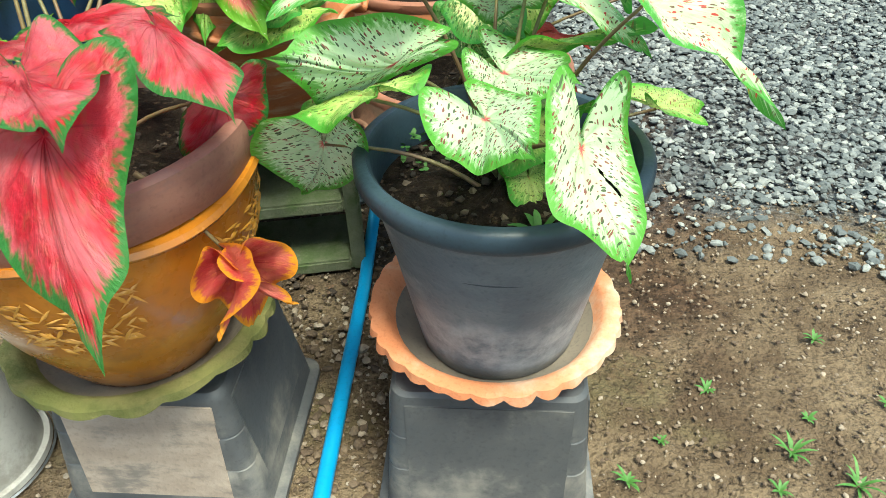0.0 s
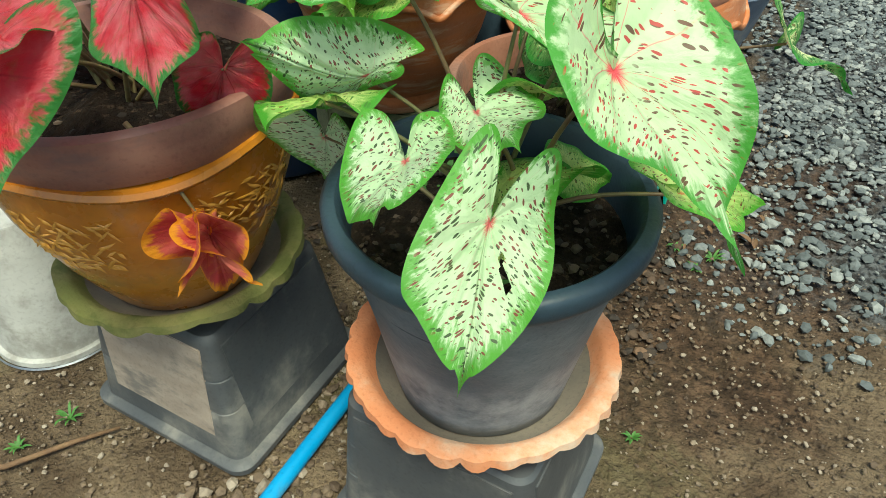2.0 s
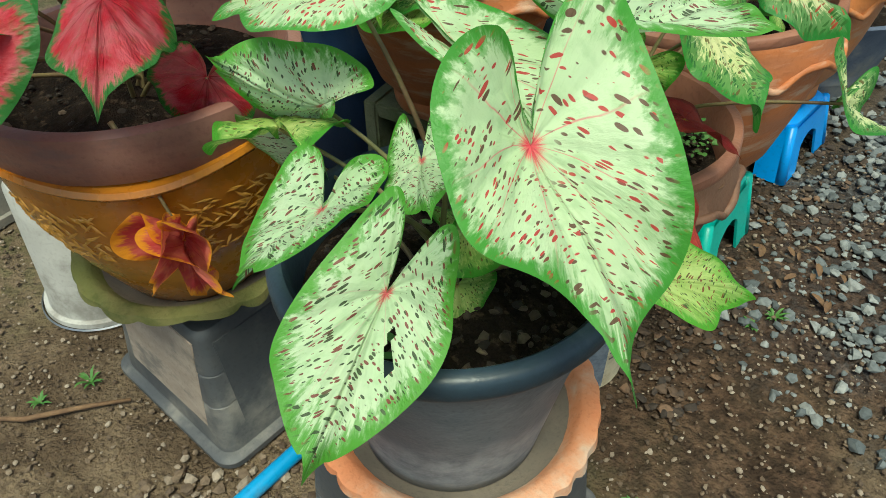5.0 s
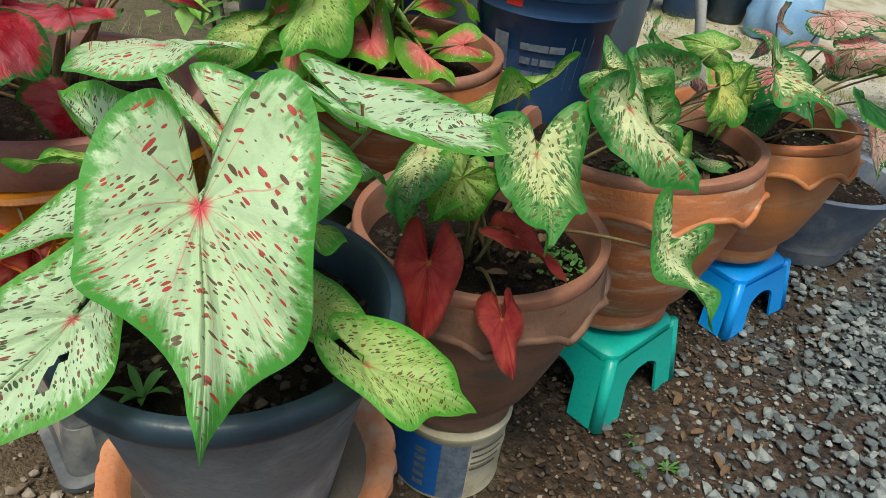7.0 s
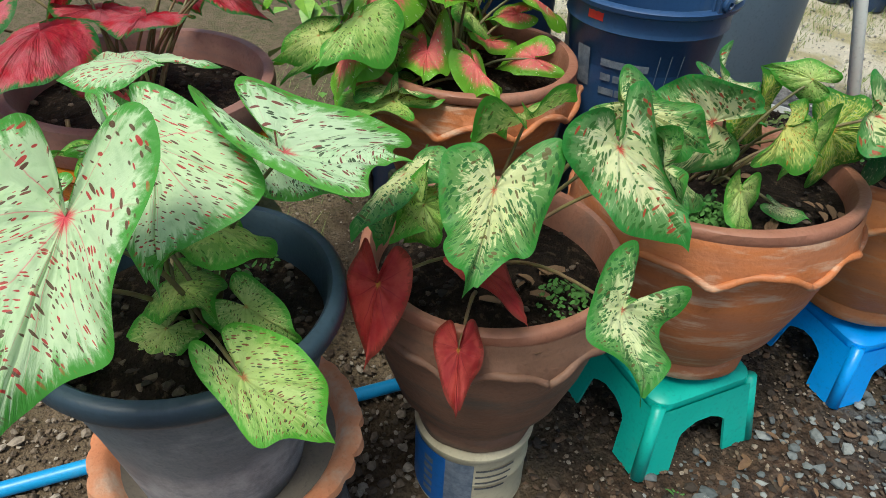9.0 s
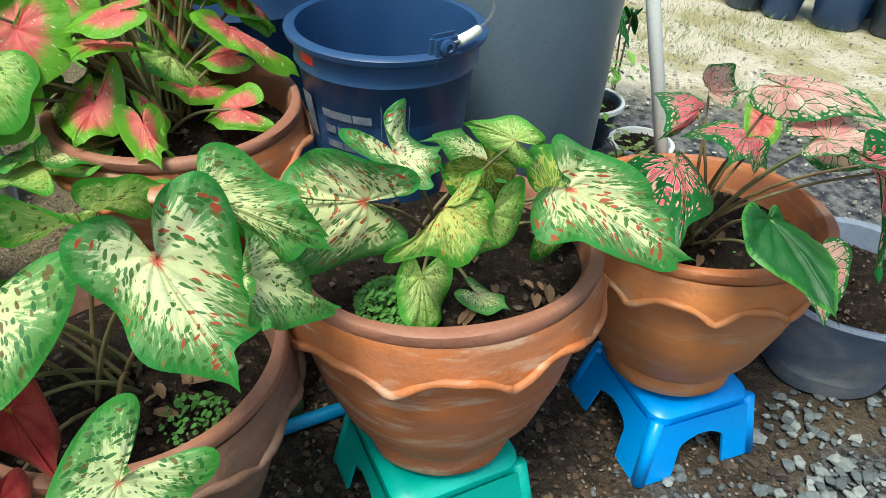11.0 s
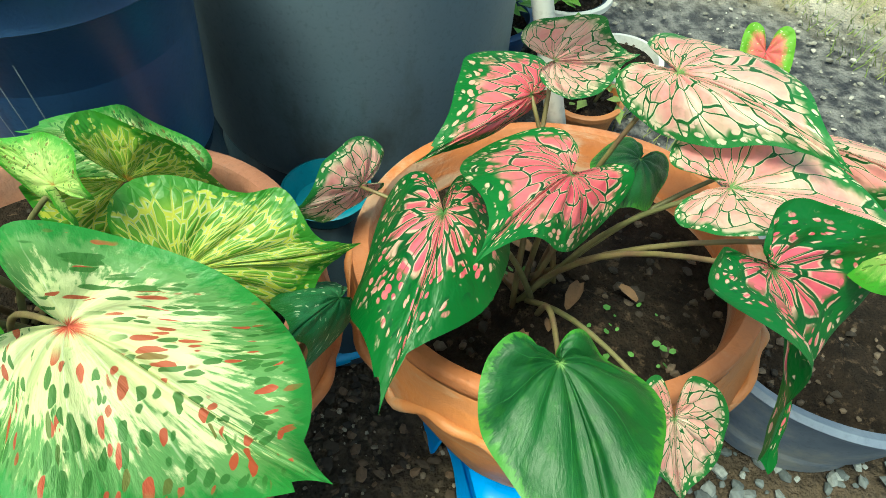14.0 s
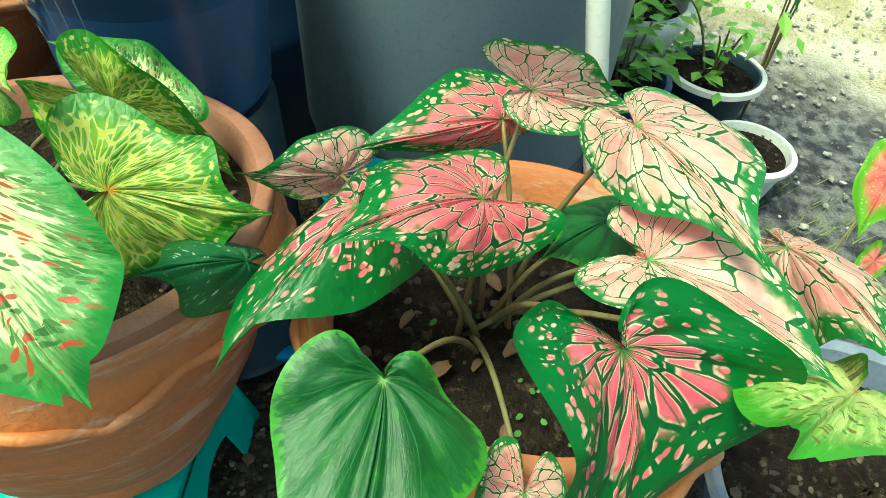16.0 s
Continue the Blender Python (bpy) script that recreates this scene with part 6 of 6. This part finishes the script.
def chips(seed, count, cx, cy, z, spread, label):
    """Curled dry leaf scraps on the soil."""
    r = random.Random(seed)
    for k in range(count):
        a, d = r.uniform(0, 6.283), spread * math.sqrt(r.random())
        s = r.uniform(0.008, 0.02)
        verts, faces = [], []
        for i in range(4):
            for q in (-1, 0, 1):
                verts.append(((i / 3 - 0.5) * 2 * s, q * s * 0.45 * math.sin(0.5 + i * 0.75), 0.3 * s * (q * q) + 0.2 * s * math.sin(i)))
        for i in range(3):
            for q in (0, 1):
                faces.append((3 * i + q, 3 * i + q + 1, 3 * i + q + 4, 3 * i + q + 3))
        ob = put("dry_leaf_scrap", mesh_from(verts, faces, "scrap"), M_LITTER)
        ob.matrix_world = pose(cx + d * math.cos(a), cy + d * math.sin(a), z, r.uniform(-15, 15), r.uniform(-15, 15), r.uniform(0, 360))
        tagged(ob, label, "leaf litter", "dry scraps")


chips(1, 14, 0.47, 2.12, 0.553, 0.09, "curled brown dry leaf scrap on pot soil")
chips(2, 8, 0.50, 1.66, 0.497, 0.09, "curled brown dry leaf scrap on pot soil")
chips(3, 8, 0.40, 2.56, 0.477, 0.10, "curled brown dry leaf scrap on pot soil")
chips(4, 16, 0.62, 2.15, 0.012, 0.16, "curled brown dry leaf scrap on the ground")


# ---- yard behind ----
def leafy(parent, x, y, z, radius, height, count, size, mat, seed, name="foliage"):
    """A loose crown of small pointed leaves with an uneven outline."""
    r = random.Random(seed)
    verts, faces = [], []
    for k in range(count):
        a, e = r.uniform(0, 6.283), r.random()
        d = radius * (0.25 + 0.75 * r.random() ** 0.6) * (0.7 + 0.5 * noise.noise((3 * math.cos(a), 3 * math.sin(a), seed)))
        px, py, pz = x + d * math.cos(a), y + d * math.sin(a), z + height * e
        s, yaw, tl = size * r.uniform(0.5, 1.2), r.uniform(0, 6.28), r.uniform(-0.7, 0.5)
        f = Vector((math.cos(yaw), math.sin(yaw), tl)).normalized()
        g = f.cross(Vector((0, 0, 1))).normalized()
        p = Vector((px, py, pz))
        c = len(verts)
        verts += [p, p + f * s * 0.45 + g * s * 0.3, p + f * s - Vector((0, 0, 0.15 * s)), p + f * s * 0.45 - g * s * 0.3]
        faces += [(c, c + 1, c + 2), (c, c + 2, c + 3)]
    return tagged(put(name, mesh_from(verts, faces, name, smooth=False), mat, parent), kind="stuff")


def yard_pot(x, y, r, h, mat, label, seed, leaf_mat=None, tall=0.3, count=160, size=0.05, rim=None):
    p = thing("yard_pot", x, y, 0.0, label, "flower pot")
    prof = [(r * 0.66, 0), (r * 0.70, 0.008), (r * 0.9, h * 0.7), (r * 0.95, h * 0.86), (r * 1.06, h * 0.88), (r * 1.08, h * 0.97), (r * 1.03, h), (r * 0.94, h), (r * 0.9, h * 0.9), (r * 0.85, h * 0.75)]
    put("body", lathe(prof, 48, None, "yard_pot"), mat, p)
    if rim:
        put("rim", lathe([(r * 1.05, h * 0.9), (r * 1.11, h * 0.93), (r * 1.1, h * 1.01), (r * 1.0, h * 1.02), (r * 0.97, h * 0.95)], 48, None, "rim", close=False), rim, p, "pale rim")
    soil_part(p, r * 0.88, h * 0.86, seed, 40)
    if leaf_mat:
        rr = random.Random(seed)
        for k in range(5):
            a = rr.uniform(0, 6.283)
            put("stem", tube(bend((0.02 * math.cos(a), 0.02 * math.sin(a), h * 0.86), (r * math.cos(a), r * math.sin(a), h + tall * rr.uniform(0.6, 1.0)), 0.03), [0.004 - 0.0003 * i for i in range(9)], 6, "stem"), M_STEMG, p)
        leafy(p, 0, 0, h, r * 1.5, tall, count, size, leaf_mat, seed)
    return p


M_WHITEPOT = surface("white_planter_glaze", (0.62, 0.61, 0.58), (0.70, 0.69, 0.66), 8, 0.4, 0.05, 120, stain=(0.40, 0.37, 0.32), stain_at=(0.55, 0.75))
yard_pot(-0.47, 3.11, 0.095, 0.13, M_WHITEPOT, "round white planter with bare brown soil", 51)
yard_pot(-0.73, 3.07, 0.11, 0.16, M_BLACK, "black pot with a white rim and thin green stems", 52, M_SHRUB, 0.20, 60, 0.05, M_WHITEPOT)
yard_pot(-0.86, 2.86, 0.14, 0.26, M_WHITEPOT, "white planter full of bright green leaves", 53, M_SHRUB, 0.22, 260, 0.055)
yard_pot(-0.66, 2.84, 0.11, 0.16, M_BUCKET, "dark blue pot with grassy green leaves", 54, M_SHRUB, 0.18, 90, 0.06)
yard_pot(-0.36, 2.98, 0.08, 0.12, M_TERRAO, "small orange clay pot with dry stalks", 55, M_GRASS, 0.10, 40, 0.04)
for k, (x, y, r, h) in enumerate(((-1.80, 4.72, 0.13, 0.22), (-1.62, 4.80, 0.12, 0.20), (-1.42, 4.98, 0.16, 0.30), (-1.22, 5.15, 0.15, 0.26), (-1.95, 4.95, 0.14, 0.25), (-1.55, 5.25, 0.16, 0.28), (-1.0, 5.4, 0.16, 0.28), (-2.2, 4.6, 0.13, 0.22))):
    yard_pot(x, y, r, h, M_BUCKET if k % 3 else M_BLACK, "dark plastic nursery pot with a yellow-green shrub", 60 + k, M_SHRUB, 0.30, 150, 0.07)
tarp = thing("blue_sack", -0.85, 5.15, 0.0, "pale blue plastic sack slumped by the nursery pots", "sack")
put("bag", lathe([(0.16, 0), (0.19, 0.03), (0.20, 0.14), (0.16, 0.25), (0.10, 0.30), (0.12, 0.34), (0.02, 0.33)], 40, lambda a, i: (0.025 * math.sin(5 * a + i), 0.01 * math.sin(3 * a)), "bag"), surface("pale_blue_sack", (0.16, 0.30, 0.50), (0.24, 0.38, 0.56), 8, 0.5, 0.2), tarp)

# young caladium beside the path of mud, with one red and yellow leaf
young = thing("young_caladium", -0.14, 3.12, 0.0, "single red-centred yellow-green caladium leaf on a thin stalk", "caladium")
leaf(young, "coral", (-0.10, 3.163, 0.37), (-55, 10, -130), 0.11, (0.9, 0.9), foot=(0.02, 3.06, 0.0))
leaf(young, "coral", (-0.06, 3.20, 0.22), (-60, -10, -120), 0.07, (0.7, 0.7), foot=(0.0, 3.08, 0.0))
# green seedling by the pole
seedling = thing("green_seedling", -0.78, 3.20, 0.0, "slim green seedling with drooping pointed leaves", "seedling")
for k in range(4):
    leaf(seedling, "green", (-0.78 + 0.02 * math.cos(k * 1.6), 3.20 + 0.02 * math.sin(k * 1.6), 0.42 - 0.01 * k), (-50, 0, 90 * k + 20), 0.09, (0.55, 0.55), foot=(-0.78, 3.20, 0.0))
# dry grass in patches on the yard
r = random.Random(77)
gv, gf = [], []
for k in range(5200):
    px, py = r.uniform(-2.2, 0.2), r.uniform(2.95, 5.0)
    if noise.noise((px * 1.6, py * 1.6, 9)) < 0.05:
        continue
    h, a = r.uniform(0.015, 0.06), r.uniform(0, 6.28)
    lx, ly = h * 0.6 * math.cos(a), h * 0.6 * math.sin(a)
    c = len(gv)
    gv += [(px - 0.002, py, -0.004), (px + 0.002, py, -0.004), (px + lx, py + ly, h)]
    gf.append((c, c + 1, c + 2))
tagged(put("yard_grass", mesh_from(gv, gf, "yard_grass", smooth=False), M_GRASS), "thin dry grass patches on the yard", "grass", kind="stuff")
gv, gf = [], []
for k in range(1500):
    px, py = r.uniform(-2.2, -0.35), r.uniform(0.6, 2.6)
    if noise.noise((px * 1.8, py * 1.8, 3)) < 0.02:
        continue
    h, a = r.uniform(0.02, 0.09), r.uniform(0, 6.28)
    lx, ly = h * 0.7 * math.cos(a), h * 0.7 * math.sin(a)
    c = len(gv)
    gv += [(px - 0.003, py, -0.004), (px + 0.003, py, -0.004), (px + lx, py + ly, h)]
    gf.append((c, c + 1, c + 2))
tagged(put("straw_grass", mesh_from(gv, gf, "straw_grass", smooth=False), M_GRASS), "yellow straw-like grass behind the pots", "grass", kind="stuff")
# shrub and trunk behind the glazed pot
bush = thing("background_shrub", -0.55, 1.75, 0.0, "leafy yellow-green shrub behind the pots", "shrub")
for k in range(5):
    a = k * 1.3
    put("stem", tube(bend((0.02 * math.cos(a), 0.02 * math.sin(a), 0), (0.16 * math.cos(a), 0.16 * math.sin(a), 0.8), 0.05), [0.008 - 0.0006 * i for i in range(9)], 7, "stem"), M_BARK, bush)
leafy(bush, 0, 0, 0.25, 0.26, 0.75, 420, 0.075, M_SHRUB, 8)
